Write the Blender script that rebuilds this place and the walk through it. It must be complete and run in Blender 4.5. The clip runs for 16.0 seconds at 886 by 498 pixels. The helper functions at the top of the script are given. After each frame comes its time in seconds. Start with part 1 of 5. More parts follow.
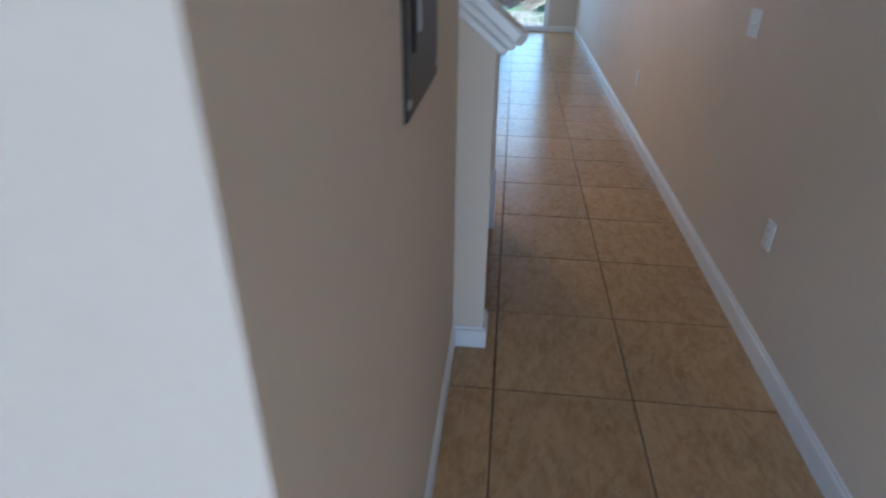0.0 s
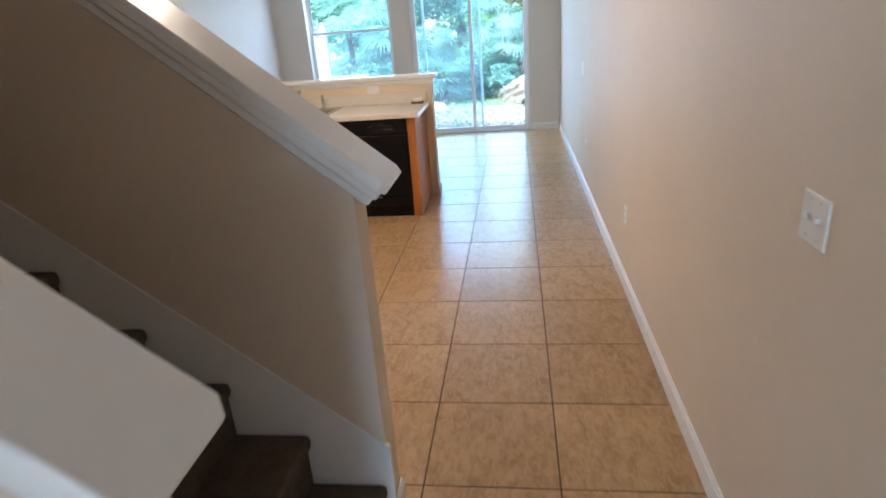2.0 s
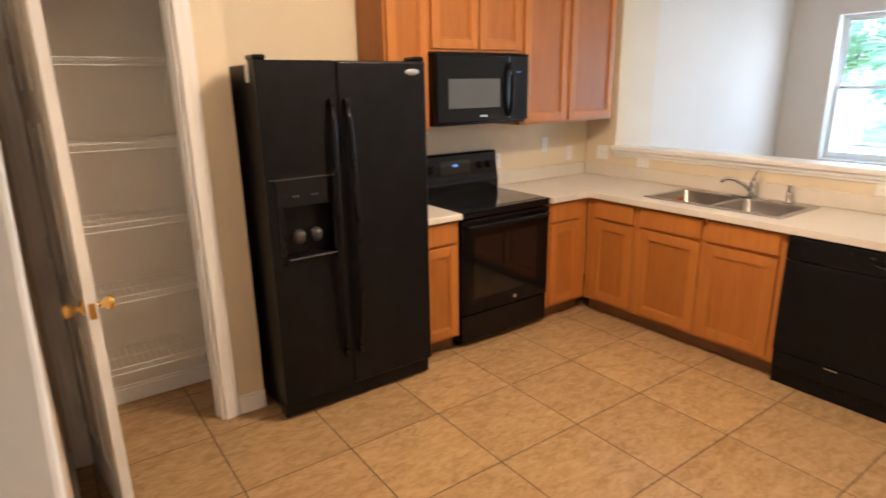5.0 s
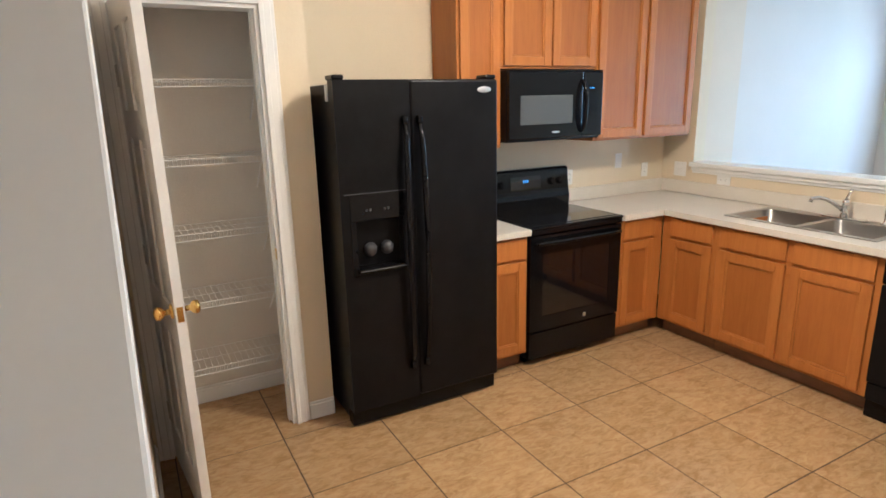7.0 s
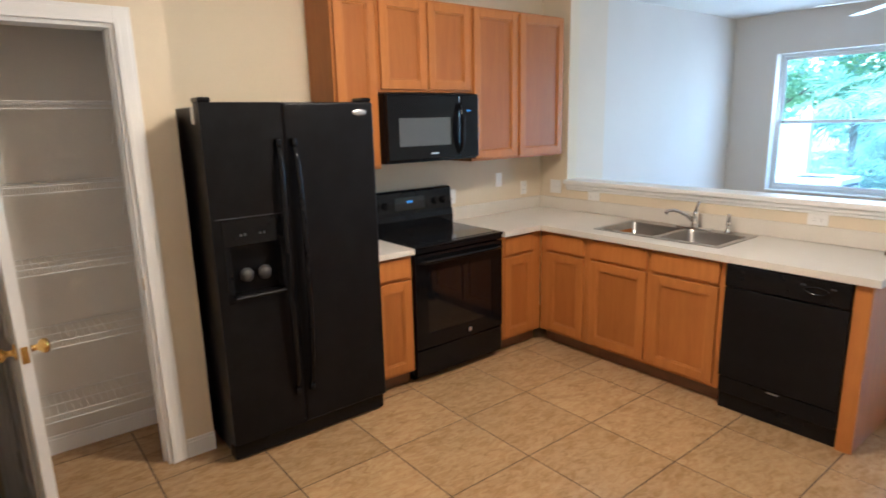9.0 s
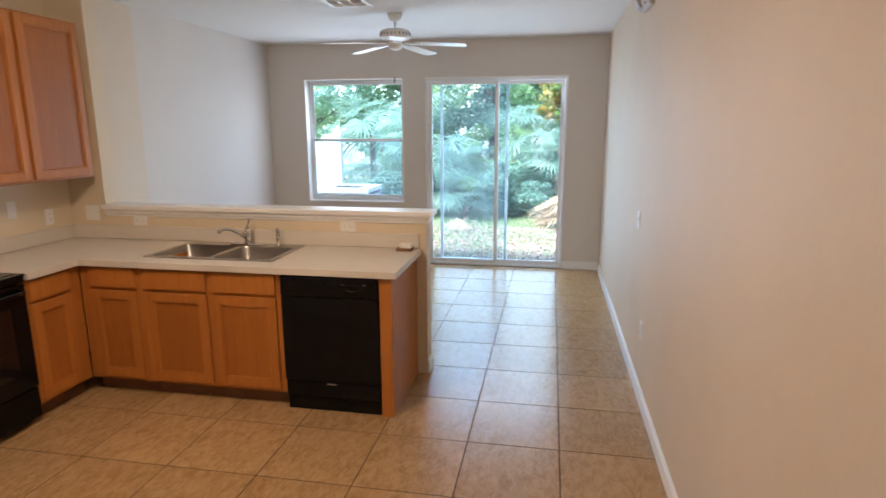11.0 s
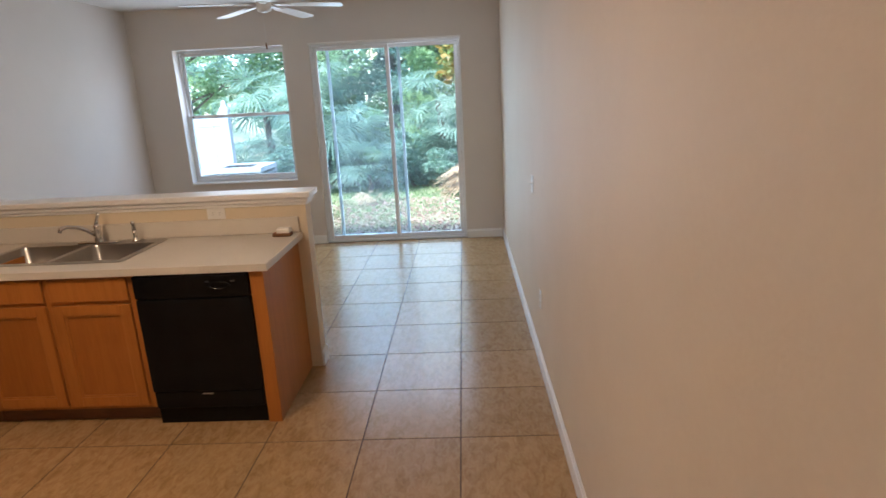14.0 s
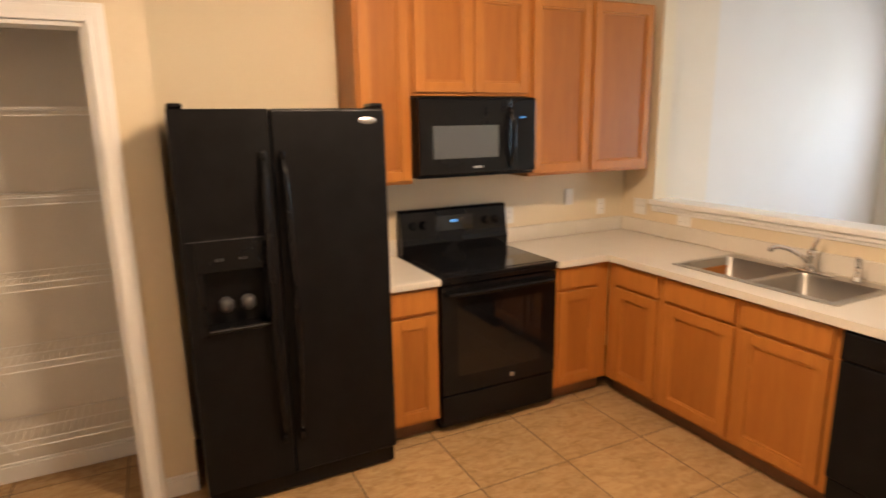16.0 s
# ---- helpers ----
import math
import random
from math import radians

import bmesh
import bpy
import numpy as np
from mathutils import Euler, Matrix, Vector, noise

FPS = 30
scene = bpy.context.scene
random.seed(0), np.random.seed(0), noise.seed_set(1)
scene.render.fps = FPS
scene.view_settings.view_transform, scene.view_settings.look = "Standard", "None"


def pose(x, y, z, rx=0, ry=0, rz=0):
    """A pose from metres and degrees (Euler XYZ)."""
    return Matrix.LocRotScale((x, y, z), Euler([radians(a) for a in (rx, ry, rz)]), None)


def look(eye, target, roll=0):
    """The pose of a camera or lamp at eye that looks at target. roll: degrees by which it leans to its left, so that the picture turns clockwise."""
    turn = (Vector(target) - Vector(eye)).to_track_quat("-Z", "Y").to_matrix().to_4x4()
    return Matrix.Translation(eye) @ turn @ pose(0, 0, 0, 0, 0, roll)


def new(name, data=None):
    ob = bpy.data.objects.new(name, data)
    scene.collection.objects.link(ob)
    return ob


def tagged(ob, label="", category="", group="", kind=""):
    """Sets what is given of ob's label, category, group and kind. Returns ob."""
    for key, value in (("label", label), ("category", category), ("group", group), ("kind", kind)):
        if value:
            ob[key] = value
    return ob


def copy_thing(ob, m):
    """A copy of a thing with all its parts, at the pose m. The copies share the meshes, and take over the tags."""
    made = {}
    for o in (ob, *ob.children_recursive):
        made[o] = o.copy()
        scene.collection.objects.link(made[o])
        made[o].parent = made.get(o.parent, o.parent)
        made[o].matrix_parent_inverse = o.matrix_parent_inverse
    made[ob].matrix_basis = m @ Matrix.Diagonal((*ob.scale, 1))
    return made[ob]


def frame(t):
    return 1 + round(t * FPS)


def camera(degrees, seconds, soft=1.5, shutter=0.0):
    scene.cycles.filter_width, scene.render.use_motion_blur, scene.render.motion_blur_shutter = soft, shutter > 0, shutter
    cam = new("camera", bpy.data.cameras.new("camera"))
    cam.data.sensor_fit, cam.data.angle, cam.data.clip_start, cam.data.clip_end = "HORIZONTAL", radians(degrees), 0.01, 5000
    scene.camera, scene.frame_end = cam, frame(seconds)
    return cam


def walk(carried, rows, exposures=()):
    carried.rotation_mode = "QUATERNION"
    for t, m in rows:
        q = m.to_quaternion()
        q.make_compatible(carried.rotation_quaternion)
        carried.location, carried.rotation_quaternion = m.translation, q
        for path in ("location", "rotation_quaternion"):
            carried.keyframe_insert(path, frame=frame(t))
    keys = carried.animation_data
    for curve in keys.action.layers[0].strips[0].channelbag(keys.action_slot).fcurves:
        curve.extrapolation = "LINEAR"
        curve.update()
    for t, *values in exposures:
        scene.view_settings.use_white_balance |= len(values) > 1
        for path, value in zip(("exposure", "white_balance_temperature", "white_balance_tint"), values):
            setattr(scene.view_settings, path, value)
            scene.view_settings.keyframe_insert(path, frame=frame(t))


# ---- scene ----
cam = camera(74.6, 16.0, 1.6, 0.3)
PATH = [
    (0, (-1.046, -10.452, 1.489), (-1.235, -8.71, 0.527), 0.6),
    (0.5, (-0.837, -10.088, 1.563), (-0.85, -8.298, 0.67), -0.7),
    (1, (-0.711, -9.766, 1.593), (-0.765, -7.953, 0.75), -2.5),
    (1.5, (-0.679, -9.352, 1.596), (-0.777, -7.519, 0.803), -3.6),
    (2, (-0.655, -8.951, 1.607), (-0.916, -7.106, 0.882), -4.3),
    (2.5, (-0.602, -8.511, 1.607), (-1.009, -6.668, 0.945), -5.1),
    (3, (-0.652, -8.066, 1.639), (-1.083, -6.209, 1.034), -3.5),
    (3.5, (-0.691, -7.718, 1.634), (-1.338, -5.928, 1.021), -3.1),
    (4, (-0.777, -7.431, 1.617), (-1.722, -5.778, 1.005), -2.0),
    (4.5, (-0.842, -7.302, 1.646), (-2.106, -5.861, 1.076), -1.0),
    (5, (-0.825, -7.293, 1.671), (-2.391, -6.176, 1.125), -0.9),
    (5.2, (-0.826, -7.304, 1.685), (-2.464, -6.294, 1.139), -0.8),
    (7.3, (-0.785, -7.29, 1.68), (-2.491, -6.37, 1.185), -1.4),
    (7.5, (-0.776, -7.271, 1.693), (-2.48, -6.351, 1.193), -1.5),
    (8, (-0.776, -7.274, 1.714), (-2.473, -6.341, 1.213), -1.8),
    (8.5, (-0.756, -7.264, 1.698), (-2.421, -6.264, 1.22), -1.9),
    (9, (-0.709, -7.216, 1.682), (-2.244, -6.008, 1.249), -1.4),
    (9.5, (-0.672, -7.195, 1.677), (-1.964, -5.721, 1.276), -0.3),
    (10, (-0.653, -7.168, 1.693), (-1.617, -5.463, 1.291), 0.4),
    (10.2, (-0.648, -7.181, 1.714), (-1.468, -5.404, 1.301), 0.4),
    (12.3, (-0.499, -7.089, 1.737), (-0.487, -5.13, 1.331), -3.1),
    (12.5, (-0.467, -7.066, 1.74), (-0.431, -5.109, 1.33), -3.6),
    (13, (-0.432, -7.027, 1.734), (-0.361, -5.071, 1.32), -4.3),
    (13.5, (-0.415, -6.955, 1.723), (-0.404, -5.009, 1.265), -3.8),
    (14, (-0.452, -6.85, 1.703), (-0.538, -4.92, 1.186), -2.9),
    (14.5, (-0.64, -6.673, 1.706), (-0.943, -4.761, 1.204), -2.5),
    (15, (-0.788, -6.567, 1.717), (-1.539, -4.781, 1.224), -2.4),
    (15.3, (-0.865, -6.481, 1.685), (-1.995, -4.9, 1.217), -2.4),
    (15.5, (-0.878, -6.466, 1.688), (-2.252, -5.083, 1.24), -2.2),
    (16, (-0.903, -6.481, 1.711), (-2.659, -5.621, 1.29), -1.0),
]
EXPOSURES = [
    (0, 3.00, 5250, 16),
    (0.5, 3.95, 4900, 10),
    (1, 4.00, 4850, 12),
    (1.5, 3.80, 5050, 12),
    (2, 3.80, 5700, 16),
    (2.5, 3.95, 5900, 17),
    (3.5, 3.75, 6100, 18),
    (4.2, 3.85, 6500, 20),
    (5, 4.25, 6500, 20),
    (5.2, 4.30, 6400, 20),
    (7.3, 4.35, 5250, 10),
    (8, 4.35, 5250, 10),
    (9, 4.10, 5300, 12),
    (9.5, 3.95, 5450, 14),
    (10, 3.85, 5950, 20),
    (12.3, 3.08, 6750, 24),
    (14, 3.13, 6750, 24),
    (14.5, 3.23, 6650, 24),
    (15, 3.36, 6700, 27),
    (15.5, 3.42, 6700, 28),
    (16, 4.15, 7250, 22),
]
walk(cam, [(t, look(e, g, r)) for t, e, g, r in PATH], EXPOSURES)

SKY, SUN = 0.15, 2.0                      # strength of sky and sun
KITCHEN = 5.4                            # watts of the kitchen ceiling lamp
DAY, ENTRY = 4.8, 4.5                     # daylight in the glazed openings


# ---- sky, sun and lamps ----
H = 2.75                                  # ceiling height
world = bpy.data.worlds.new("sky")
scene.world = world
world.use_nodes = True
sky_node = world.node_tree.nodes.new("ShaderNodeTexSky")
sky_node.sky_type = "NISHITA"
sky_node.sun_disc = False
sky_node.sun_elevation = radians(56)
sky_node.sun_rotation = radians(235)
world.node_tree.nodes["Background"].inputs["Strength"].default_value = SKY
world.node_tree.links.new(sky_node.outputs[0], world.node_tree.nodes["Background"].inputs[0])


def lamp(name, kind, power, colour, m, size=0.1, size_y=None, label="", category="lamp"):
    data = bpy.data.lights.new(name, kind)
    data.energy, data.color = power, colour
    if kind == "AREA":
        data.shape, data.size = ("RECTANGLE" if size_y else "DISK"), size
        if size_y:
            data.size_y = size_y
    elif kind == "SUN":
        data.angle = radians(size)
    else:
        data.shadow_soft_size = size
    ob = new(name, data)
    ob.matrix_world = m
    return tagged(ob, label, category, kind="structure")


lamp("sun", "SUN", SUN, (1.0, 0.95, 0.86), look((0, 0, 20), (5.0, 3.5, 11.0)), 15.0, label="slightly warm afternoon sun above the garden", category="sun")
lamp("kitchen_lamp_glow", "POINT", KITCHEN * 0.68, (1.0, 0.80, 0.56), pose(-2.25, -5.45, H - 0.20), 0.10, label="warm glow of the kitchen ceiling lamp", category="light")
lamp("kitchen_lamp_light", "AREA", KITCHEN * 0.32, (1.0, 0.80, 0.56), look((-2.25, -5.45, H - 0.095), (-2.25, -5.45, 0)), 0.30, label="warm downward light of the kitchen ceiling lamp", category="light")
lamp("slider_daylight", "AREA", DAY, (0.64, 0.82, 1.0), look((-1.28, 0.16, 1.2), (-1.28, -3, 0.9)), 1.6, 2.2, "cool daylight entering through the sliding door", "light")
lamp("window_daylight", "AREA", DAY * 0.5, (0.64, 0.82, 1.0), look((-3.05, 0.16, 1.57), (-3.05, -3, 1.2)), 1.2, 1.4, "cool daylight entering through the window", "light")
lamp("entry_daylight", "AREA", ENTRY, (0.68, 0.83, 1.0), look((-1.15, -12.85, 1.25), (-1.0, -8, 1.1)), 1.15, 1.8, "cool daylight entering through the glazed front door", "light")


# ---- materials ----
def material(name, colour, rough=0.5, metal=0.0, grain=None, bump=None, spread=0.0, stretch=(1, 1, 1), spec=0.5, coat=0.0, noise2=None, warp=0.0):
    """colour: base; grain: (scale, other colour, amount); noise2 the same at another scale; bump: (scale, strength, distance); spread: brightness change per object."""
    m = bpy.data.materials.new(name)
    m.use_nodes = True
    nt = m.node_tree
    b = nt.nodes["Principled BSDF"]
    b.inputs["Roughness"].default_value, b.inputs["Metallic"].default_value = rough, metal
    b.inputs["Specular IOR Level"].default_value = spec
    b.inputs["Coat Weight"].default_value = coat
    co = nt.nodes.new("ShaderNodeTexCoord")
    mp = nt.nodes.new("ShaderNodeMapping")
    mp.inputs["Scale"].default_value = stretch
    nt.links.new(co.outputs["Object"], mp.inputs["Vector"])
    vec = mp.outputs["Vector"]
    if spread:
        info = nt.nodes.new("ShaderNodeObjectInfo")
        shift = nt.nodes.new("ShaderNodeVectorMath")
        shift.operation = "MULTIPLY_ADD"
        shift.inputs[1].default_value = (37.0, 23.0, 11.0)
        nt.links.new(info.outputs["Random"], shift.inputs[0])
        nt.links.new(vec, shift.inputs[2])
        vec = shift.outputs[0]
    out = None
    for layer in (grain, noise2):
        if not layer:
            continue
        scale, other, amount = layer
        n = nt.nodes.new("ShaderNodeTexNoise")
        n.inputs["Scale"].default_value, n.inputs["Detail"].default_value = scale, 6
        n.inputs["Roughness"].default_value, n.inputs["Distortion"].default_value = 0.62, warp
        nt.links.new(vec, n.inputs["Vector"])
        ramp = nt.nodes.new("ShaderNodeMapRange")
        ramp.inputs[1].default_value, ramp.inputs[2].default_value = 0.40, 0.62
        ramp.inputs[3].default_value, ramp.inputs[4].default_value = 0.0, amount
        nt.links.new(n.outputs["Fac"], ramp.inputs[0])
        mix = nt.nodes.new("ShaderNodeMix")
        mix.data_type = "RGBA"
        nt.links.new(ramp.outputs[0], mix.inputs[0])
        if out is None:
            mix.inputs[6].default_value = (*colour, 1)
        else:
            nt.links.new(out, mix.inputs[6])
        mix.inputs[7].default_value = (*other, 1)
        out = mix.outputs[2]
    if spread:
        hs = nt.nodes.new("ShaderNodeHueSaturation")
        mr = nt.nodes.new("ShaderNodeMapRange")
        mr.inputs[3].default_value, mr.inputs[4].default_value = 1 - spread, 1 + spread
        nt.links.new(info.outputs["Random"], mr.inputs[0])
        nt.links.new(mr.outputs[0], hs.inputs["Value"])
        if out is None:
            hs.inputs["Color"].default_value = (*colour, 1)
        else:
            nt.links.new(out, hs.inputs["Color"])
        out = hs.outputs[0]
    if out is None:
        b.inputs["Base Color"].default_value = (*colour, 1)
    else:
        nt.links.new(out, b.inputs["Base Color"])
    if bump:
        n = nt.nodes.new("ShaderNodeTexNoise")
        n.inputs["Scale"].default_value, n.inputs["Detail"].default_value = bump[0], 4
        nt.links.new(vec, n.inputs["Vector"])
        bp = nt.nodes.new("ShaderNodeBump")
        bp.inputs["Strength"].default_value, bp.inputs["Distance"].default_value = bump[1], bump[2]
        nt.links.new(n.outputs["Fac"], bp.inputs["Height"])
        nt.links.new(bp.outputs[0], b.inputs["Normal"])
    return m


def leafy(name, colour, other, through_light=0.35, spread=0.5):
    """Leaves: colour varies leaf by leaf, and light shines through."""
    m = bpy.data.materials.new(name)
    m.use_nodes = True
    nt = m.node_tree
    b = nt.nodes["Principled BSDF"]
    b.inputs["Roughness"].default_value = 0.45
    geo = nt.nodes.new("ShaderNodeNewGeometry")
    mix = nt.nodes.new("ShaderNodeMix")
    mix.data_type = "RGBA"
    nt.links.new(geo.outputs["Random Per Island"], mix.inputs[0])
    mix.inputs[6].default_value, mix.inputs[7].default_value = (*colour, 1), (*other, 1)
    nt.links.new(mix.outputs[2], b.inputs["Base Color"])
    tr = nt.nodes.new("ShaderNodeBsdfTranslucent")
    nt.links.new(mix.outputs[2], tr.inputs["Color"])
    sh = nt.nodes.new("ShaderNodeMixShader")
    sh.inputs[0].default_value = through_light
    nt.links.new(b.outputs[0], sh.inputs[1])
    nt.links.new(tr.outputs[0], sh.inputs[2])
    nt.links.new(sh.outputs[0], nt.nodes["Material Output"].inputs[0])
    return m


def glass_material(name, tint, rough=0.0, haze=0.006):
    """A clear pane with a faint translucent layer added to give window glare and haze."""
    m = bpy.data.materials.new(name)
    m.use_nodes = True
    nt = m.node_tree
    tr = nt.nodes.new("ShaderNodeBsdfTransparent")
    tr.inputs[0].default_value = (*tint, 1)
    gl = nt.nodes.new("ShaderNodeBsdfGlossy")
    gl.inputs["Roughness"].default_value = rough
    fr = nt.nodes.new("ShaderNodeFresnel")
    fr.inputs[0].default_value = 1.22
    sh = nt.nodes.new("ShaderNodeMixShader")
    nt.links.new(fr.outputs[0], sh.inputs[0])
    nt.links.new(tr.outputs[0], sh.inputs[1])
    nt.links.new(gl.outputs[0], sh.inputs[2])
    veil = nt.nodes.new("ShaderNodeBsdfTranslucent")
    veil.inputs[0].default_value = (0.80, 0.86, 0.88, 1)
    film = nt.nodes.new("ShaderNodeMixShader")
    film.inputs[0].default_value = haze
    nt.links.new(sh.outputs[0], film.inputs[1])
    nt.links.new(veil.outputs[0], film.inputs[2])
    nt.links.new(film.outputs[0], nt.nodes["Material Output"].inputs[0])
    return m


def glow(name, colour, strength):
    m = bpy.data.materials.new(name)
    m.use_nodes = True
    b = m.node_tree.nodes["Principled BSDF"]
    b.inputs["Base Color"].default_value = (*colour, 1)
    b.inputs["Emission Color"].default_value = (*colour, 1)
    b.inputs["Emission Strength"].default_value = strength
    return m


WALL = material("beige_wall_paint", (0.68, 0.575, 0.455), 0.62, grain=(1.6, (0.64, 0.535, 0.415), 0.6), noise2=(60, (0.70, 0.60, 0.48), 0.3), bump=(95, 0.16, 0.004), spec=0.3)
YELLOW = material("cream_kitchen_paint", (0.68, 0.58, 0.42), 0.6, grain=(2.2, (0.65, 0.55, 0.39), 0.5), noise2=(60, (0.70, 0.605, 0.445), 0.3), bump=(95, 0.16, 0.004), spec=0.3)
LIVING = material("off_white_wall_paint", (0.66, 0.605, 0.55), 0.62, grain=(2.2, (0.63, 0.575, 0.52), 0.5), noise2=(60, (0.68, 0.625, 0.57), 0.3), bump=(95, 0.16, 0.004), spec=0.3)
CEIL = material("white_ceiling_paint", (0.80, 0.79, 0.77), 0.85, grain=(30, (0.76, 0.75, 0.73), 0.4), bump=(45, 0.3, 0.006), spec=0.2)
TRIM = material("white_trim_paint", (0.80, 0.79, 0.76), 0.34, grain=(5, (0.76, 0.75, 0.71), 0.4), bump=(40, 0.04, 0.002))
TILE = material("tan_floor_tile", (0.395, 0.238, 0.108), 0.25, grain=(13, (0.245, 0.135, 0.055), 0.55), noise2=(34, (0.52, 0.35, 0.18), 0.5), bump=(26, 0.10, 0.002), spread=0.07, stretch=(1.0, 0.45, 1), spec=0.5, warp=0.9)
GROUT = material("brown_grout", (0.085, 0.05, 0.028), 0.95, grain=(40, (0.055, 0.033, 0.02), 0.6), bump=(120, 0.4, 0.003))
WOOD = material("honey_maple_wood", (0.44, 0.162, 0.032), 0.42, grain=(3.2, (0.33, 0.108, 0.020), 0.5), noise2=(16, (0.49, 0.19, 0.043), 0.35), bump=(30, 0.03, 0.002), spread=0.05, stretch=(9, 9, 0.7), spec=0.3)
# recessed panels: the frame's maple darkened, their shade put into the colour
WOODSHADE = material("shaded_maple_panel", (0.365, 0.127, 0.0245), 0.40, grain=(3.0, (0.28, 0.088, 0.016), 0.55), noise2=(14, (0.41, 0.150, 0.032), 0.4), bump=(30, 0.03, 0.002), spread=0.06, stretch=(9, 9, 0.6), spec=0.3)
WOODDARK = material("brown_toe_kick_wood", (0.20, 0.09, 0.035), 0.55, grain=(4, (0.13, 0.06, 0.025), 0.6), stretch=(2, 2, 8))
COUNTER = material("cream_laminate_worktop", (0.66, 0.61, 0.53), 0.30, grain=(160, (0.55, 0.50, 0.42), 0.4), noise2=(6, (0.69, 0.645, 0.57), 0.4))
BLACK = material("black_textured_steel", (0.004, 0.004, 0.0045), 0.32, grain=(8, (0.009, 0.009, 0.010), 0.5), bump=(190, 0.45, 0.003), spec=0.16)
GLOSS = material("black_gloss_plastic", (0.004, 0.004, 0.0045), 0.14, grain=(4, (0.009, 0.009, 0.010), 0.5), spec=0.22)
BGLASS = material("black_oven_glass", (0.006, 0.006, 0.007), 0.05, spec=0.55)
GREYGLASS = material("grey_oven_window", (0.07, 0.078, 0.085), 0.12, grain=(400, (0.11, 0.12, 0.13), 0.5))
SILVER = material("satin_silver", (0.62, 0.62, 0.61), 0.3, metal=1.0)
STEEL = material("brushed_steel", (0.46, 0.44, 0.41), 0.30, metal=1.0, grain=(6, (0.42, 0.40, 0.37), 0.5), stretch=(1, 30, 1), bump=(60, 0.05, 0.001))
CHROME = material("chrome", (0.75, 0.74, 0.72), 0.10, metal=1.0)
BRASS = material("polished_brass", (0.72, 0.46, 0.14), 0.18, metal=1.0)
PLATE = material("white_plastic", (0.78, 0.77, 0.73), 0.35)
SLOT = material("dark_slot", (0.03, 0.028, 0.025), 0.6)
CARPET = material("brown_carpet", (0.14, 0.108, 0.082), 0.95, grain=(140, (0.085, 0.064, 0.048), 0.8), noise2=(12, (0.19, 0.15, 0.115), 0.4), bump=(260, 0.9, 0.01), spec=0.1)
ALU = material("white_aluminium", (0.78, 0.80, 0.81), 0.35, grain=(7, (0.72, 0.74, 0.75), 0.4))
PANE = glass_material("clear_window_glass", (0.83, 0.945, 0.98))
MESH = glass_material("fine_insect_screen", (0.86, 0.90, 0.93), 0.4, 0.018)
# siren housing: warm shade of its side of the wall put into the colour
SIRENSHADE = material("shaded_siren_plastic", (0.42, 0.36, 0.30), 0.5)
WIRE = material("white_coated_wire", (0.74, 0.73, 0.70), 0.4)
PADDLE = material("dark_grey_plastic", (0.05, 0.05, 0.053), 0.45)
PANTRY = material("pale_pantry_paint", (0.70, 0.655, 0.585), 0.65, grain=(2.2, (0.67, 0.625, 0.555), 0.5), noise2=(60, (0.72, 0.675, 0.605), 0.3), bump=(95, 0.16, 0.004), spec=0.3)
PANELGREY = material("dark_grey_enamel", (0.026, 0.030, 0.034), 0.42, grain=(12, (0.020, 0.024, 0.028), 0.5), bump=(200, 0.08, 0.001))
VINYL = material("white_vinyl", (0.50, 0.51, 0.515), 0.45, grain=(6, (0.43, 0.44, 0.44), 0.5))
UNIT = material("weathered_grey_enamel", (0.34, 0.36, 0.38), 0.5, grain=(9, (0.28, 0.30, 0.31), 0.5))
ACGREY = material("light_grey_enamel", (0.52, 0.53, 0.52), 0.5, grain=(9, (0.44, 0.45, 0.44), 0.5))
BLUELED = glow("blue_display", (0.08, 0.40, 1.0), 0.035)
DIFFUSER = glow("lamp_diffuser", (1.0, 0.85, 0.62), 0.35)
BARK = material("grey_bark", (0.13, 0.105, 0.08), 0.9, grain=(6, (0.07, 0.055, 0.042), 0.7), bump=(24, 0.8, 0.03), stretch=(3, 3, 0.6))
GROUND = material("grass_and_leaf_litter", (0.17, 0.22, 0.11), 0.95, grain=(1.1, (0.34, 0.23, 0.19), 0.7), noise2=(14, (0.17, 0.20, 0.11), 0.5), bump=(30, 0.8, 0.03))
LEAF_A = leafy("broad_green_leaf", (0.16, 0.30, 0.14), (0.32, 0.48, 0.26), 0.6)
LEAF_B = leafy("blue_green_leaf", (0.12, 0.25, 0.19), (0.25, 0.41, 0.33), 0.6)
LEAF_Y = leafy("magnolia_leaf", (0.09, 0.19, 0.05), (0.38, 0.21, 0.05), 0.45)
FROND = leafy("palm_frond_green", (0.13, 0.26, 0.20), (0.28, 0.42, 0.34), 0.5)
DRY = leafy("dry_palm_frond", (0.50, 0.38, 0.25), (0.34, 0.23, 0.14), 0.2)
GRASS = leafy("grass_blade", (0.13, 0.24, 0.09), (0.22, 0.31, 0.14), 0.45)
LITTER = leafy("fallen_leaf", (0.46, 0.29, 0.24), (0.28, 0.17, 0.13), 0.1)


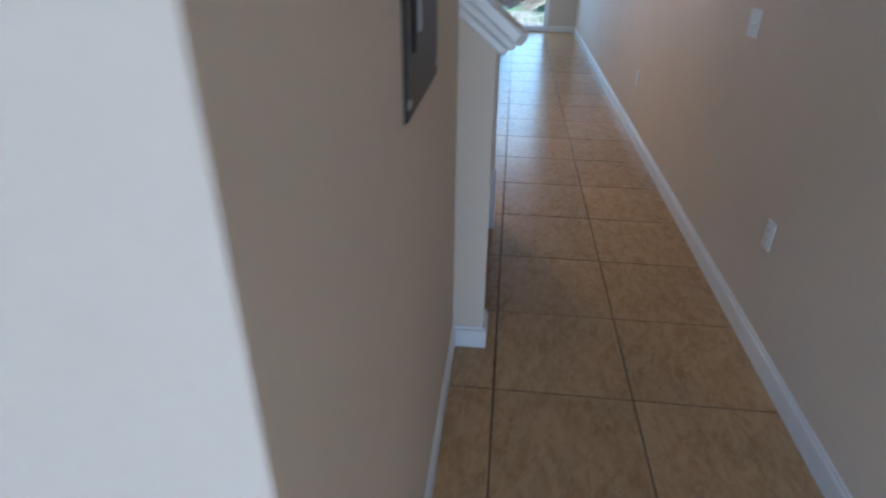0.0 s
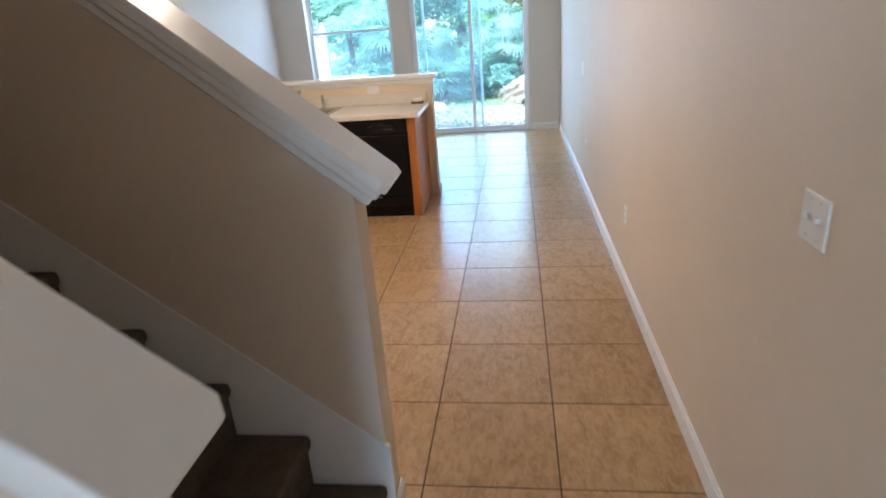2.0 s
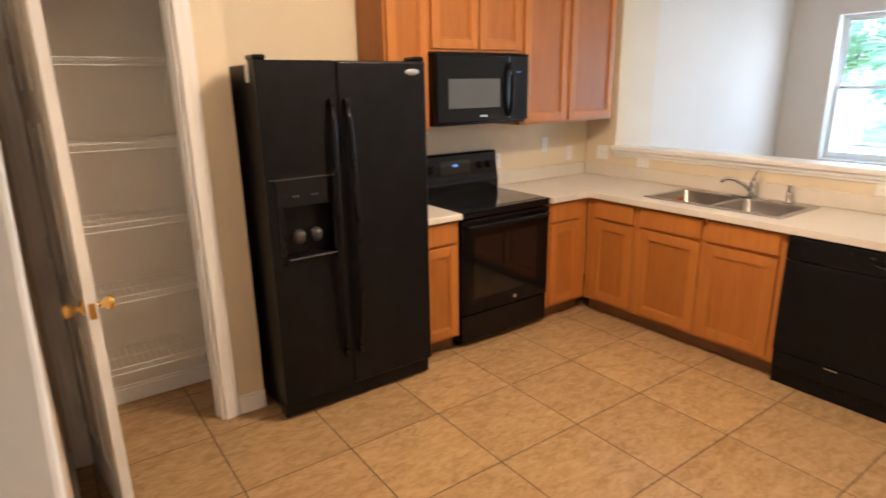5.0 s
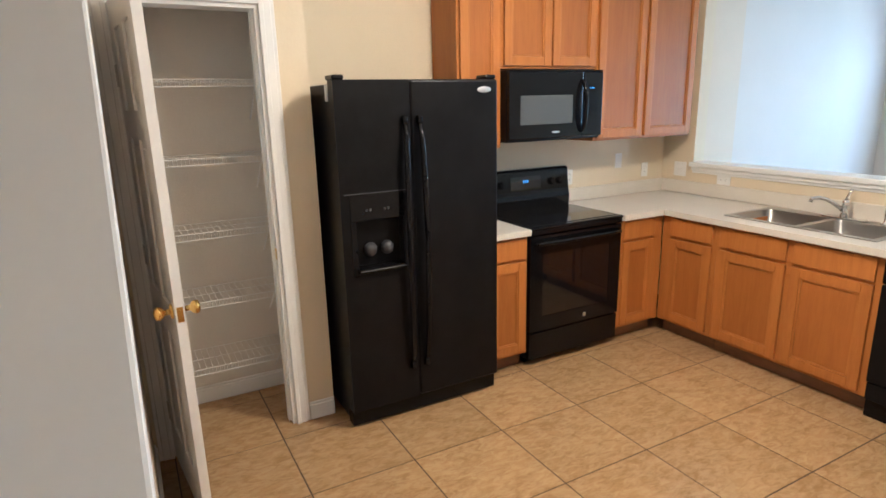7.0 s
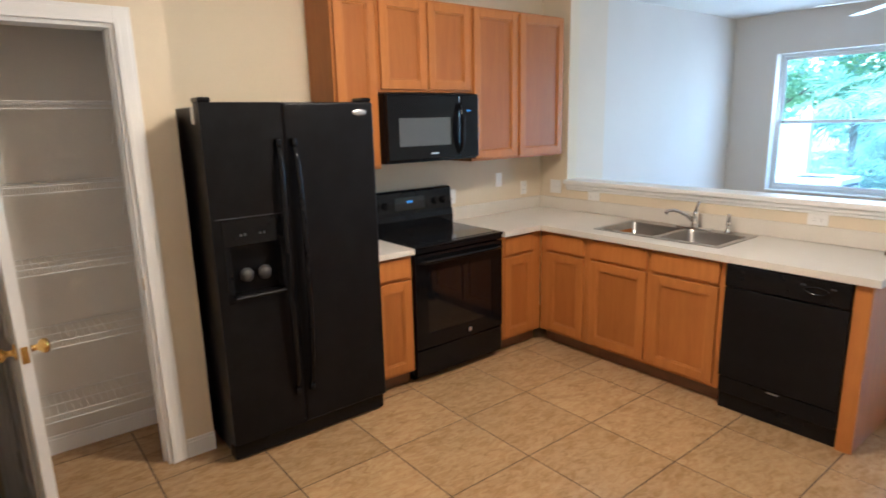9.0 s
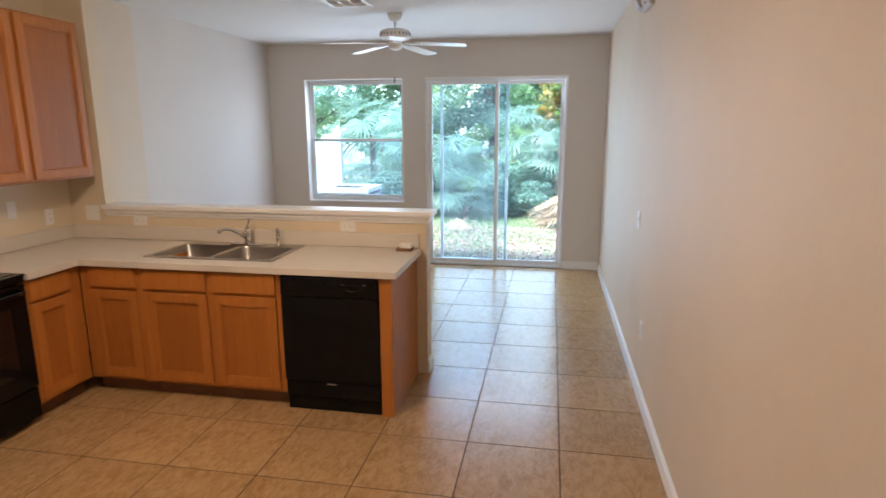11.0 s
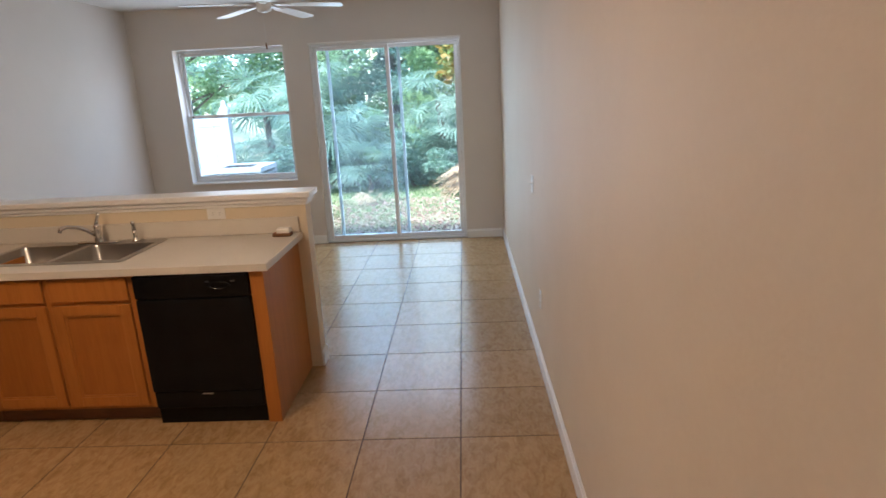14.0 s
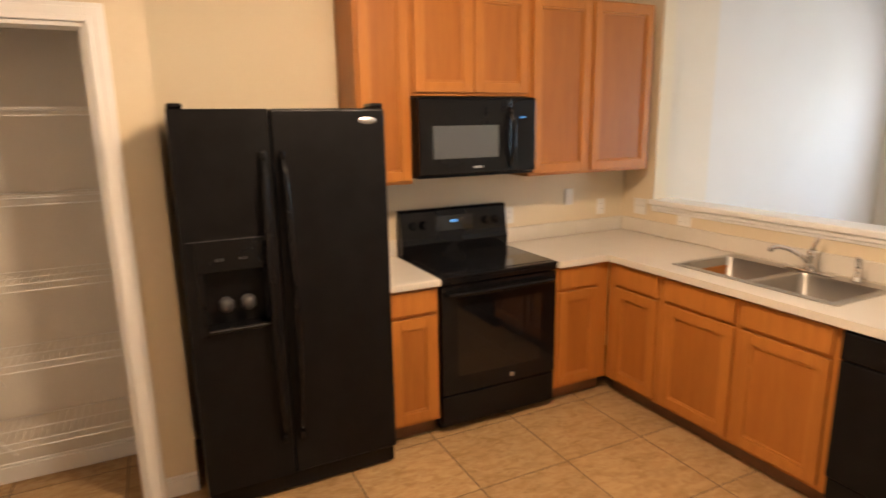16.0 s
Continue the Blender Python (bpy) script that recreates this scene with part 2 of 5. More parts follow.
# ---- mesh helpers ----
def box(bm, x0, x1, y0, y1, z0, z1, bevel=0.0, seg=1, m=None):
    """Adds a box, bevelled if asked, to bm."""
    c = Matrix.Translation(((x0 + x1) / 2, (y0 + y1) / 2, (z0 + z1) / 2)) @ Matrix.Diagonal((abs(x1 - x0), abs(y1 - y0), abs(z1 - z0), 1))
    made = bmesh.ops.create_cube(bm, size=1, matrix=c)["verts"]
    if bevel > 0:
        edges = list({e for v in made for e in v.link_edges})
        made = bmesh.ops.bevel(bm, geom=edges, offset=bevel, segments=seg, affect="EDGES", profile=0.5, clamp_overlap=True)["verts"]
    if m is not None:
        bmesh.ops.transform(bm, matrix=m, verts=made)
    return made


def rod(bm, a, b, r, r2=None, n=10, caps=True):
    """Adds a round rod from a to b."""
    a, b = Vector(a), Vector(b)
    d = b - a
    m = Matrix.Translation((a + b) / 2) @ d.to_track_quat("Z", "Y").to_matrix().to_4x4()
    return bmesh.ops.create_cone(bm, cap_ends=caps, segments=n, radius1=r, radius2=r if r2 is None else r2, depth=d.length, matrix=m)["verts"]


def tube(bm, pts, r, n=8):
    """Adds a bent round tube along pts."""
    pts = [Vector(p) for p in pts]
    rings = []
    for i, p in enumerate(pts):
        d = (pts[min(i + 1, len(pts) - 1)] - pts[max(i - 1, 0)]).normalized()
        q = d.to_track_quat("Z", "Y")
        rr = r[i] if isinstance(r, (list, tuple)) else r
        rings.append([bm.verts.new(p + q @ Vector((rr * math.cos(k * math.tau / n), rr * math.sin(k * math.tau / n), 0))) for k in range(n)])
    for a, b in zip(rings, rings[1:]):
        for k in range(n):
            bm.faces.new((a[k], a[(k + 1) % n], b[(k + 1) % n], b[k]))
    bm.faces.new(rings[0][::-1])
    bm.faces.new(rings[-1])


def lathe(bm, profile, n=20, m=None):
    """Adds a turned body: profile of (radius, height)."""
    rings = [[bm.verts.new((r * math.cos(k * math.tau / n), r * math.sin(k * math.tau / n), z)) for k in range(n)] for r, z in profile]
    for a, b in zip(rings, rings[1:]):
        for k in range(n):
            bm.faces.new((a[k], a[(k + 1) % n], b[(k + 1) % n], b[k]))
    bm.faces.new(rings[0][::-1])
    bm.faces.new(rings[-1])
    if m is not None:
        bmesh.ops.transform(bm, matrix=m, verts=[v for r in rings for v in r])


def cells(bm, xs, ys, keep, z0, z1):
    """Adds a slab made of grid cells, with holes where keep says no."""
    tops, bots = {}, {}

    def vert(store, i, j, z):
        if (i, j) not in store:
            store[i, j] = bm.verts.new((xs[i], ys[j], z))
        return store[i, j]

    nx, ny = len(xs) - 1, len(ys) - 1
    on = {(i, j) for i in range(nx) for j in range(ny) if keep((xs[i] + xs[i + 1]) / 2, (ys[j] + ys[j + 1]) / 2)}
    for i, j in on:
        c = [(i, j), (i + 1, j), (i + 1, j + 1), (i, j + 1)]
        bm.faces.new([vert(tops, *p, z1) for p in c])
        bm.faces.new([vert(bots, *p, z0) for p in c[::-1]])
        for (p, q), (di, dj) in zip(((c[0], c[1]), (c[1], c[2]), (c[2], c[3]), (c[3], c[0])), ((0, -1), (1, 0), (0, 1), (-1, 0))):
            if (i + di, j + dj) not in on:
                bm.faces.new((vert(bots, *p, z0), vert(bots, *q, z0), vert(tops, *q, z1), vert(tops, *p, z1)))


def prism(bm, outline, axis, a, b):
    """Adds a prism: a 2D outline pulled along axis 'x', 'y' or 'z' from a to b."""
    def at(p, v):
        return {"x": (v, p[0], p[1]), "y": (p[0], v, p[1]), "z": (p[0], p[1], v)}[axis]
    r1 = [bm.verts.new(at(p, a)) for p in outline]
    r2 = [bm.verts.new(at(p, b)) for p in outline]
    n = len(outline)
    for k in range(n):
        bm.faces.new((r1[k], r1[(k + 1) % n], r2[(k + 1) % n], r2[k]))
    bm.faces.new(r1[::-1])
    bm.faces.new(r2)


def mesh_of(bm, name, mat, smooth=False):
    bmesh.ops.recalc_face_normals(bm, faces=bm.faces)
    me = bpy.data.meshes.new(name)
    bm.to_mesh(me)
    bm.free()
    me.materials.append(mat)
    if smooth:
        for p in me.polygons:
            p.use_smooth = True
    return me


def part(name, bm, mat, parent=None, label="", smooth=False):
    """Links bm as one mesh object under parent; bm is in the parent's own space."""
    ob = new(name, mesh_of(bm, name, mat, smooth))
    if parent is not None:
        ob.parent = parent
    return tagged(ob, label) if label else ob


def block(name, dims, mat, parent=None, bevel=0.0, label="", seg=1, smooth=False):
    bm = bmesh.new()
    box(bm, *dims, bevel=bevel, seg=seg)
    return part(name, bm, mat, parent, label, smooth)


def thing(name, at, label, category, group="", kind=""):
    """An Empty at the thing's base that its parts hang under."""
    ob = new(name)
    ob.empty_display_size = 0.1
    ob.location = at
    return tagged(ob, label, category, group, kind)


def structure(name, bm, mat, label, category):
    return tagged(part(name, bm, mat), label, category, kind="structure")


# ---- the shell ----
KX = -4.20        # kitchen and living room, far side wall
PY0, PY1 = -3.36, -3.245   # half-height wall of the peninsula
S0, S1 = -7.473, -7.358     # wall between stairs and kitchen
HX = -1.21        # hall wall with the breaker panel
HY = -10.16       # its end towards the entry
PX = -3.69        # pantry front wall
OPEN_X0, OPEN_X1, OPEN_Z = -2.160, -0.452, 2.308   # sliding door
WIN_X0, WIN_X1, WIN_Z0, WIN_Z1 = -3.720, -2.445, 0.80, 2.318

bm = bmesh.new()
box(bm, -0.012, 0.14, -13.1, 0.2, -0.1, H)
structure("wall_east", bm, WALL, "beige orange-peel textured long hall wall", "wall")

bm = bmesh.new()
box(bm, KX - 0.14, WIN_X0, 0, 0.2, -0.1, H)
box(bm, WIN_X0, WIN_X1, 0, 0.2, -0.1, WIN_Z0)
box(bm, WIN_X0, WIN_X1, 0, 0.2, WIN_Z1, H)
box(bm, WIN_X1, OPEN_X0, 0, 0.2, -0.1, H)
box(bm, OPEN_X0, OPEN_X1, 0, 0.2, OPEN_Z, H)
box(bm, OPEN_X1, 0, 0, 0.2, -0.1, H)
structure("wall_north", bm, LIVING, "greige living room wall around window and sliding door", "wall")

bm = bmesh.new()
box(bm, KX - 0.14, KX, -2.47, 0, -0.1, H)
structure("wall_living", bm, LIVING, "off-white living room side wall in daylight", "wall")
bm = bmesh.new()
box(bm, KX - 0.14, KX, -7.6, PY0, -0.1, H)
structure("wall_kitchen", bm, YELLOW, "beige kitchen wall behind cabinets and pantry", "wall")
bm = bmesh.new()
box(bm, KX - 0.14, KX, PY0, -2.47, -0.1, H)
structure("wall_dining", bm, WALL, "warm beige side wall past the half wall", "wall")
bm = bmesh.new()
box(bm, KX, -3.90, PY0, PY1, 0, H)
structure("wall_stub", bm, YELLOW, "short beige wall beside the wall cabinets", "wall")

bm = bmesh.new()
box(bm, -3.90, -1.44, PY0, PY1, 0, 1.115)
structure("half_wall", bm, YELLOW, "beige half-height wall behind the sink", "wall")
bm = bmesh.new()
box(bm, -3.915, -1.395, PY0 - 0.04, PY1 + 0.04, 1.135, 1.170, 0.006, 2)
box(bm, -3.905, -1.415, PY0 - 0.022, PY1 + 0.022, 1.105, 1.135, 0.008, 2)
box(bm, -3.903, -1.43, PY0 - 0.010, PY1 + 0.010, 1.085, 1.105, 0.004)
structure("half_wall_cap", bm, TRIM, "white moulded cap on the half-height wall", "trim")

# pantry
bm = bmesh.new()
PO0, PO1, POZ = -7.275, -6.665, 2.125
box(bm, PX - 0.115, PX, S1, PO0, 0, H)
box(bm, PX - 0.115, PX, PO0, PO1, POZ, H)
box(bm, PX - 0.115, PX, PO1, -6.45, 0, H)
box(bm, KX, PX - 0.115, -6.565, -6.45, 0, H)
structure("wall_pantry", bm, YELLOW, "beige pantry wall with a door opening", "wall")

bm = bmesh.new()
box(bm, KX, KX + 0.004, S1, -6.565, 0, H)
box(bm, KX + 0.004, PX - 0.116, -6.569, -6.565, 0, H)
box(bm, KX + 0.004, PX - 0.116, S1, S1 + 0.004, 0, H)
structure("pantry_lining", bm, PANTRY, "pale painted walls inside the pantry", "wall")

# wall between stairs and kitchen, sloped top
SL = 0.82
bm = bmesh.new()
W2X, W2Z = -1.098, 1.187
prism(bm, [(W2X, 0), (W2X, W2Z), (-3.2, W2Z + SL * (-W2X - 3.2) * -1), (-3.2, H), (KX, H), (KX, 0)], "y", S0, S1)
structure("wall_stair_kitchen", bm, WALL, "beige wall between stairs and kitchen, with sloping top", "wall")


def sloped_cap(name, x0, z0, x1, y0, y1, label):
    """A moulded cap along a sloping wall top from x0 (low) to x1."""
    ang = math.atan(SL)
    ln = (x0 - x1) / math.cos(ang)
    b2 = bmesh.new()
    ya, yb = y0 - 0.034, y1 + 0.034
    prism(b2, [(0, ya + 0.024), (0.024, ya), (ln, ya), (ln, yb), (0.024, yb), (0, yb - 0.024)], "z", 0.044, 0.080)
    bmesh.ops.bevel(b2, geom=list(b2.edges), offset=0.005, segments=2, affect="EDGES", profile=0.5)
    box(b2, 0.012, ln, y0 - 0.022, y1 + 0.022, 0.016, 0.044, 0.008, 2)
    box(b2, 0.022, ln, y0 - 0.010, y1 + 0.010, -0.014, 0.016, 0.006)
    bmesh.ops.transform(b2, matrix=Matrix.Translation((x0, 0, z0)) @ Matrix.Rotation(ang, 4, "Y") @ Matrix.Diagonal((-1, 1, 1, 1)), verts=b2.verts)
    return structure(name, b2, TRIM, label, "trim")


sloped_cap("stair_cap", -1.036, 1.153, -3.2, S0, S1 + 0.015, "white moulded sloping cap on the stair wall")
W1Y0, W1Y1 = -8.555, -8.44
bm = bmesh.new()
prism(bm, [(-1.088, 0), (-1.088, 1.177), (HX, 1.177 + SL * (-1.088 - HX)), (HX, 0)], "y", W1Y0, W1Y1)
structure("wall_newel", bm, WALL, "short beige stub wall at the foot of the stairs", "wall")
sloped_cap("newel_cap", -1.045, 1.139, HX - 0.09, W1Y0, W1Y1, "white moulded sloping cap on the stub wall")

# hall wall with the breaker panel, entry, stairwell
UP = 5.3
bm = bmesh.new()
box(bm, HX - 0.3, HX, HY, W1Y1, 0, H)
box(bm, -5.0, HX - 0.3, W1Y0, W1Y1, 0, UP)
box(bm, HX - 0.3, HX, W1Y0, W1Y1, H, UP)
structure("wall_hall", bm, WALL, "beige hall wall carrying the breaker panel", "wall")
bm = bmesh.new()
box(bm, -3.2, HX - 0.3, HY, HY + 0.12, 0, H)
box(bm, -3.34, -3.2, -13.1, HY + 0.12, 0, H)
structure("wall_entry", bm, WALL, "beige entry wall beside the hall", "wall")
bm = bmesh.new()
box(bm, -3.34, -1.85, -13.1, -12.96, 0, H)
box(bm, -1.85, -0.45, -13.1, -12.96, 2.3, H)
box(bm, -0.45, 0, -13.1, -12.96, 0, H)
structure("wall_south", bm, WALL, "beige front wall around the entry door", "wall")
bm = bmesh.new()
box(bm, -5.14, -5.0, W1Y0, S1, 0, UP)
box(bm, -5.0, KX, S0, S1, H, UP)
box(bm, KX, HX, S0, S1, H + 0.1, UP)
box(bm, HX, HX + 0.12, W1Y0, S1, H + 0.1, UP)
structure("wall_stairwell", bm, WALL, "beige upper stairwell walls", "wall")

# ceilings
bm = bmesh.new()
box(bm, KX - 0.14, 0.14, S1, 0.2, H, H + 0.1)
box(bm, HX, 0.14, -8.44, S1, H, H + 0.1)
box(bm, HX - 0.3, 0.14, HY, -8.44, H, H + 0.1)
box(bm, -3.34, 0.14, -13.1, HY, H, H + 0.1)
box(bm, -5.14, HX + 0.12, W1Y0, S1, UP, UP + 0.1)
structure("ceiling", bm, CEIL, "white textured ceiling", "ceiling")

# slab under the tiles
bm = bmesh.new()
box(bm, -5.2, 0.14, -13.1, 0.2, -0.12, -0.002)
floor = structure("floor", bm, GROUT, "tan square ceramic floor tiles with brown grout", "floor")


def baseboard(name, runs, label="white painted baseboard with rounded top"):
    """Runs along walls: (x0, y0, x1, y1, nx, ny), the normal pointing into the room."""
    b2 = bmesh.new()
    for x0, y0, x1, y1, nx, ny in runs:
        for t, z0, z1 in ((0.014, 0.0, 0.085), (0.009, 0.085, 0.102)):
            box(b2, min(x0, x1, x0 + nx * t, x1 + nx * t), max(x0, x1, x0 + nx * t, x1 + nx * t), min(y0, y1, y0 + ny * t, y1 + ny * t), max(y0, y1, y0 + ny * t, y1 + ny * t), z0, z1, 0.003)
    return structure(name, b2, TRIM, label, "baseboard")


baseboard("baseboard_east", [(-0.012, -12.96, -0.012, -0.002, -1, 0)])
baseboard("baseboard_north", [(KX, 0, OPEN_X0 - 0.004, 0, 0, -1), (OPEN_X1 + 0.004, 0, -0.028, 0, 0, -1)])
baseboard("baseboard_living", [(KX, PY1, KX, -0.016, 1, 0)])
baseboard("baseboard_half_wall", [(-1.44, PY0 + 0.002, -1.44, PY1 + 0.014, 1, 0), (KX + 0.016, PY1, -1.442, PY1, 0, 1)])
baseboard("baseboard_hall", [(HX, HY, HX, W1Y0 - 0.015, 1, 0), (HX, W1Y0, -1.086, W1Y0, 0, -1), (-1.087, W1Y0 - 0.014, -1.087, W1Y1 + 0.01, 1, 0), (-3.2, HY, HX + 0.014, HY, 0, -1)])
baseboard("baseboard_stair_wall", [(-1.097, S0 - 0.014, -1.097, S1 + 0.014, 1, 0), (PX + 0.016, S1, -1.098, S1, 0, 1), (-1.15, S0, -1.098, S0, 0, -1)])
baseboard("baseboard_pantry", [(PX, PO1 + 0.075, PX, -6.45, 1, 0), (KX + 0.004, S1, KX + 0.004, -6.569, 1, 0), (KX + 0.020, -6.569, PX - 0.117, -6.569, 0, -1)])

# door casing of the pantry
casing = thing("pantry_casing", (0, 0, 0), "white moulded casing of the pantry doorway", "trim", kind="structure")
layers = ((0.072, 0, 0.011), (0.055, 0.011, 0.017), (0.022, 0.017, 0.021))
for name, y0, y1, s in (("side_casing", PO1, PO1, 1), ("side_casing", PO0, PO0, -1)):
    bm = bmesh.new()
    for w, t0, t1 in layers:
        w = w if s > 0 else w - 0.004
        box(bm, PX + t0, PX + t1, min(y0, y0 + s * w), max(y0, y0 + s * w), 0, POZ + w, 0.002)
    part(name, bm, TRIM, casing)
bm = bmesh.new()
for w, t0, t1 in layers:
    box(bm, PX + t0, PX + t1, PO0, PO1, POZ, POZ + w, 0.002)
part("head_casing", bm, TRIM, casing)
block("jamb", (PX - 0.118, PX + 0.004, PO1 - 0.018, PO1 - 0.001, 0, POZ - 0.001), TRIM, casing)
block("jamb", (PX - 0.118, PX + 0.004, PO0 + 0.001, PO0 + 0.018, 0, POZ - 0.001), TRIM, casing)
block("head_jamb", (PX - 0.118, PX + 0.004, PO0 + 0.018, PO1 - 0.018, POZ - 0.018, POZ - 0.001), TRIM, casing)
block("door_stop", (PX - 0.075, PX - 0.040, PO1 - 0.030, PO1 - 0.018, 0, POZ - 0.02), TRIM, casing)
bm = bmesh.new()
box(bm, PX - 0.032, PX - 0.006, PO1 - 0.0205, PO1 - 0.018, 0.92, 0.98, 0.001)
structure("strike_plate", bm, BRASS, "small brass strike plate on the pantry jamb", "strike plate")


# ---- stairs ----
RUN, RISE = 0.233, 0.198
stairs = thing("staircase", (-1.13, -7.95, 0), "brown carpeted staircase rising between two walls", "stairs", kind="structure")
for k in range(14):
    bm = bmesh.new()
    top = (k + 1) * RISE
    box(bm, -RUN * (k + 1) - 0.02, -RUN * k + 0.022, -0.472, 0.472, top - 0.05, top, 0.018, 3)
    box(bm, -RUN * (k + 1), -RUN * k, -0.472, 0.472, max(0, top - RISE - 0.02), top - 0.03)
    part("step", bm, CARPET, stairs)
bm = bmesh.new()
ang = math.atan(SL)
prism(bm, [(0.045, 0), (0.045, 0.33), (-3.0, 0.33 + SL * 3.0), (-3.0, 0.1 + SL * 2.9), (-0.02, 0)], "y", 0.474, 0.488)
prism(bm, [(0.045, 0.33), (0.045, 0.345), (-3.0, 0.345 + SL * 3.0), (-3.0, 0.33 + SL * 3.0)], "y", 0.470, 0.489)
part("skirt_board", bm, TRIM, stairs, "white painted stair skirt board")


# ---- sliding door ----
def pane_part(name, dims, parent):
    p = block(name, dims, PANE, parent)
    p.visible_shadow = False
    return p


slider = thing("sliding_door", (OPEN_X0, 0.0, 0), "white aluminium sliding glass door, closed, onto the garden", "door", kind="structure")
w, h = OPEN_X1 - OPEN_X0, OPEN_Z
bm = bmesh.new()
box(bm, 0.001, 0.032, 0.03, 0.15, 0, h - 0.001, 0.003)
box(bm, w - 0.032, w - 0.001, 0.03, 0.15, 0, h - 0.001, 0.003)
box(bm, 0.032, w - 0.032, 0.03, 0.15, h - 0.035, h - 0.001, 0.003)
box(bm, 0.032, w - 0.032, 0.02, 0.16, 0.0, 0.022, 0.003)
for y in (0.055, 0.085, 0.115):
    box(bm, 0.032, w - 0.032, y - 0.004, y + 0.004, 0.022, 0.034)
part("door_frame", bm, ALU, slider)


def sliding_leaf(name, x0, x1, y, stile, rail, glazing, glass_name):
    """A framed leaf of the sliding door with its glazing."""
    b2 = bmesh.new()
    for a, b in ((x0, x0 + stile), (x1 - stile, x1)):
        box(b2, a, b, y - 0.014, y + 0.014, 0.036, h - 0.037, 0.003)
    box(b2, x0 + stile, x1 - stile, y - 0.014, y + 0.014, 0.036, 0.036 + rail, 0.003)
    box(b2, x0 + stile, x1 - stile, y - 0.014, y + 0.014, h - 0.037 - rail, h - 0.037, 0.003)
    leaf = part(name, b2, ALU, slider)
    p = block(glass_name, (x0 + stile, x1 - stile, y - 0.002, y + 0.002, 0.036 + rail, h - 0.037 - rail), glazing, leaf)
    p.visible_shadow = False
    return leaf


sliding_leaf("door_leaf", 0.034, 0.895, 0.060, 0.042, 0.038, PANE, "pane")
sliding_leaf("door_leaf", 0.855, w - 0.034, 0.092, 0.042, 0.038, PANE, "pane")
sliding_leaf("screen_leaf", 0.165, 1.015, 0.128, 0.034, 0.034, MESH, "insect_screen")
bm = bmesh.new()
box(bm, 0.860, 0.885, 0.026, 0.045, 0.95, 1.20, 0.005)
part("handle", bm, ALU, slider)
bm = bmesh.new()
box(bm, OPEN_X0 - 0.001, OPEN_X1 + 0.001, -0.010, 0.02, OPEN_Z - 0.012, OPEN_Z + 0.010, 0.003)
structure("door_head_trim", bm, TRIM, "thin white trim strip above the sliding door", "trim")

# ---- window ----
win = thing("window_1", (WIN_X0, 0.0, WIN_Z0), "white single-hung window with two sashes facing the garden", "window", kind="structure")
w, h = WIN_X1 - WIN_X0, WIN_Z1 - WIN_Z0
bm = bmesh.new()
box(bm, 0.001, 0.028, 0.115, 0.19, 0.001, h - 0.001, 0.003)
box(bm, w - 0.028, w - 0.001, 0.115, 0.19, 0.001, h - 0.001, 0.003)
box(bm, 0.028, w - 0.028, 0.115, 0.19, h - 0.03, h - 0.001, 0.003)
box(bm, 0.028, w - 0.028, 0.115, 0.19, 0.001, 0.035, 0.003)
part("window_frame", bm, ALU, win)
R = 0.765
for z0, z1, y in ((0.037, R + 0.022, 0.132), (R - 0.018, h - 0.032, 0.164)):
    bm = bmesh.new()
    for a, b in ((0.030, 0.056), (w - 0.056, w - 0.030)):
        box(bm, a, b, y - 0.014, y + 0.014, z0, z1, 0.002)
    box(bm, 0.056, w - 0.056, y - 0.014, y + 0.014, z0, z0 + 0.032, 0.002)
    box(bm, 0.056, w - 0.056, y - 0.014, y + 0.014, z1 - 0.032, z1, 0.002)
    sash = part("sash", bm, ALU, win)
    pane_part("pane", (0.056, w - 0.056, y - 0.003, y + 0.003, z0 + 0.032, z1 - 0.032), sash)
screen = block("insect_screen", (0.030, w - 0.030, 0.183, 0.185, 0.037, R), MESH, win)
screen.visible_shadow = False
for x in (0.09, w - 0.05):
    part_bm = bmesh.new()
    box(part_bm, x - 0.02, x, 0.108, 0.120, R - 0.004, R + 0.016, 0.002)
    part("sash_latch", part_bm, SLOT, win, "small black sash latch")
block("window_sill", (0.0, w, -0.022, 0.115, -0.018, 0.0), TRIM, win, 0.004)

for name, d in (("side_return", (-0.001, 0.004, -0.002, 0.115, 0.004, h)), ("side_return", (w - 0.004, w + 0.001, -0.002, 0.115, 0.004, h)), ("head_return", (0.004, w - 0.004, -0.002, 0.115, h - 0.004, h + 0.001))):
    block(name, d, TRIM, win)

# front door in the entry
fd = thing("front_door", (-1.85, -12.96, 0), "white panelled front door with a glazed upper light", "door", kind="structure")
bm = bmesh.new()
box(bm, 0.0, 0.1, -0.10, -0.02, 0, 2.3)
box(bm, 1.3, 1.4, -0.10, -0.02, 0, 2.3)
box(bm, 0.1, 1.3, -0.10, -0.02, 2.12, 2.3)
box(bm, 0.1, 1.3, -0.09, -0.04, 0.0, 0.25)
part("door_frame", bm, TRIM, fd)
pane_part("pane", (0.1, 1.3, -0.07, -0.06, 0.25, 2.12), fd)


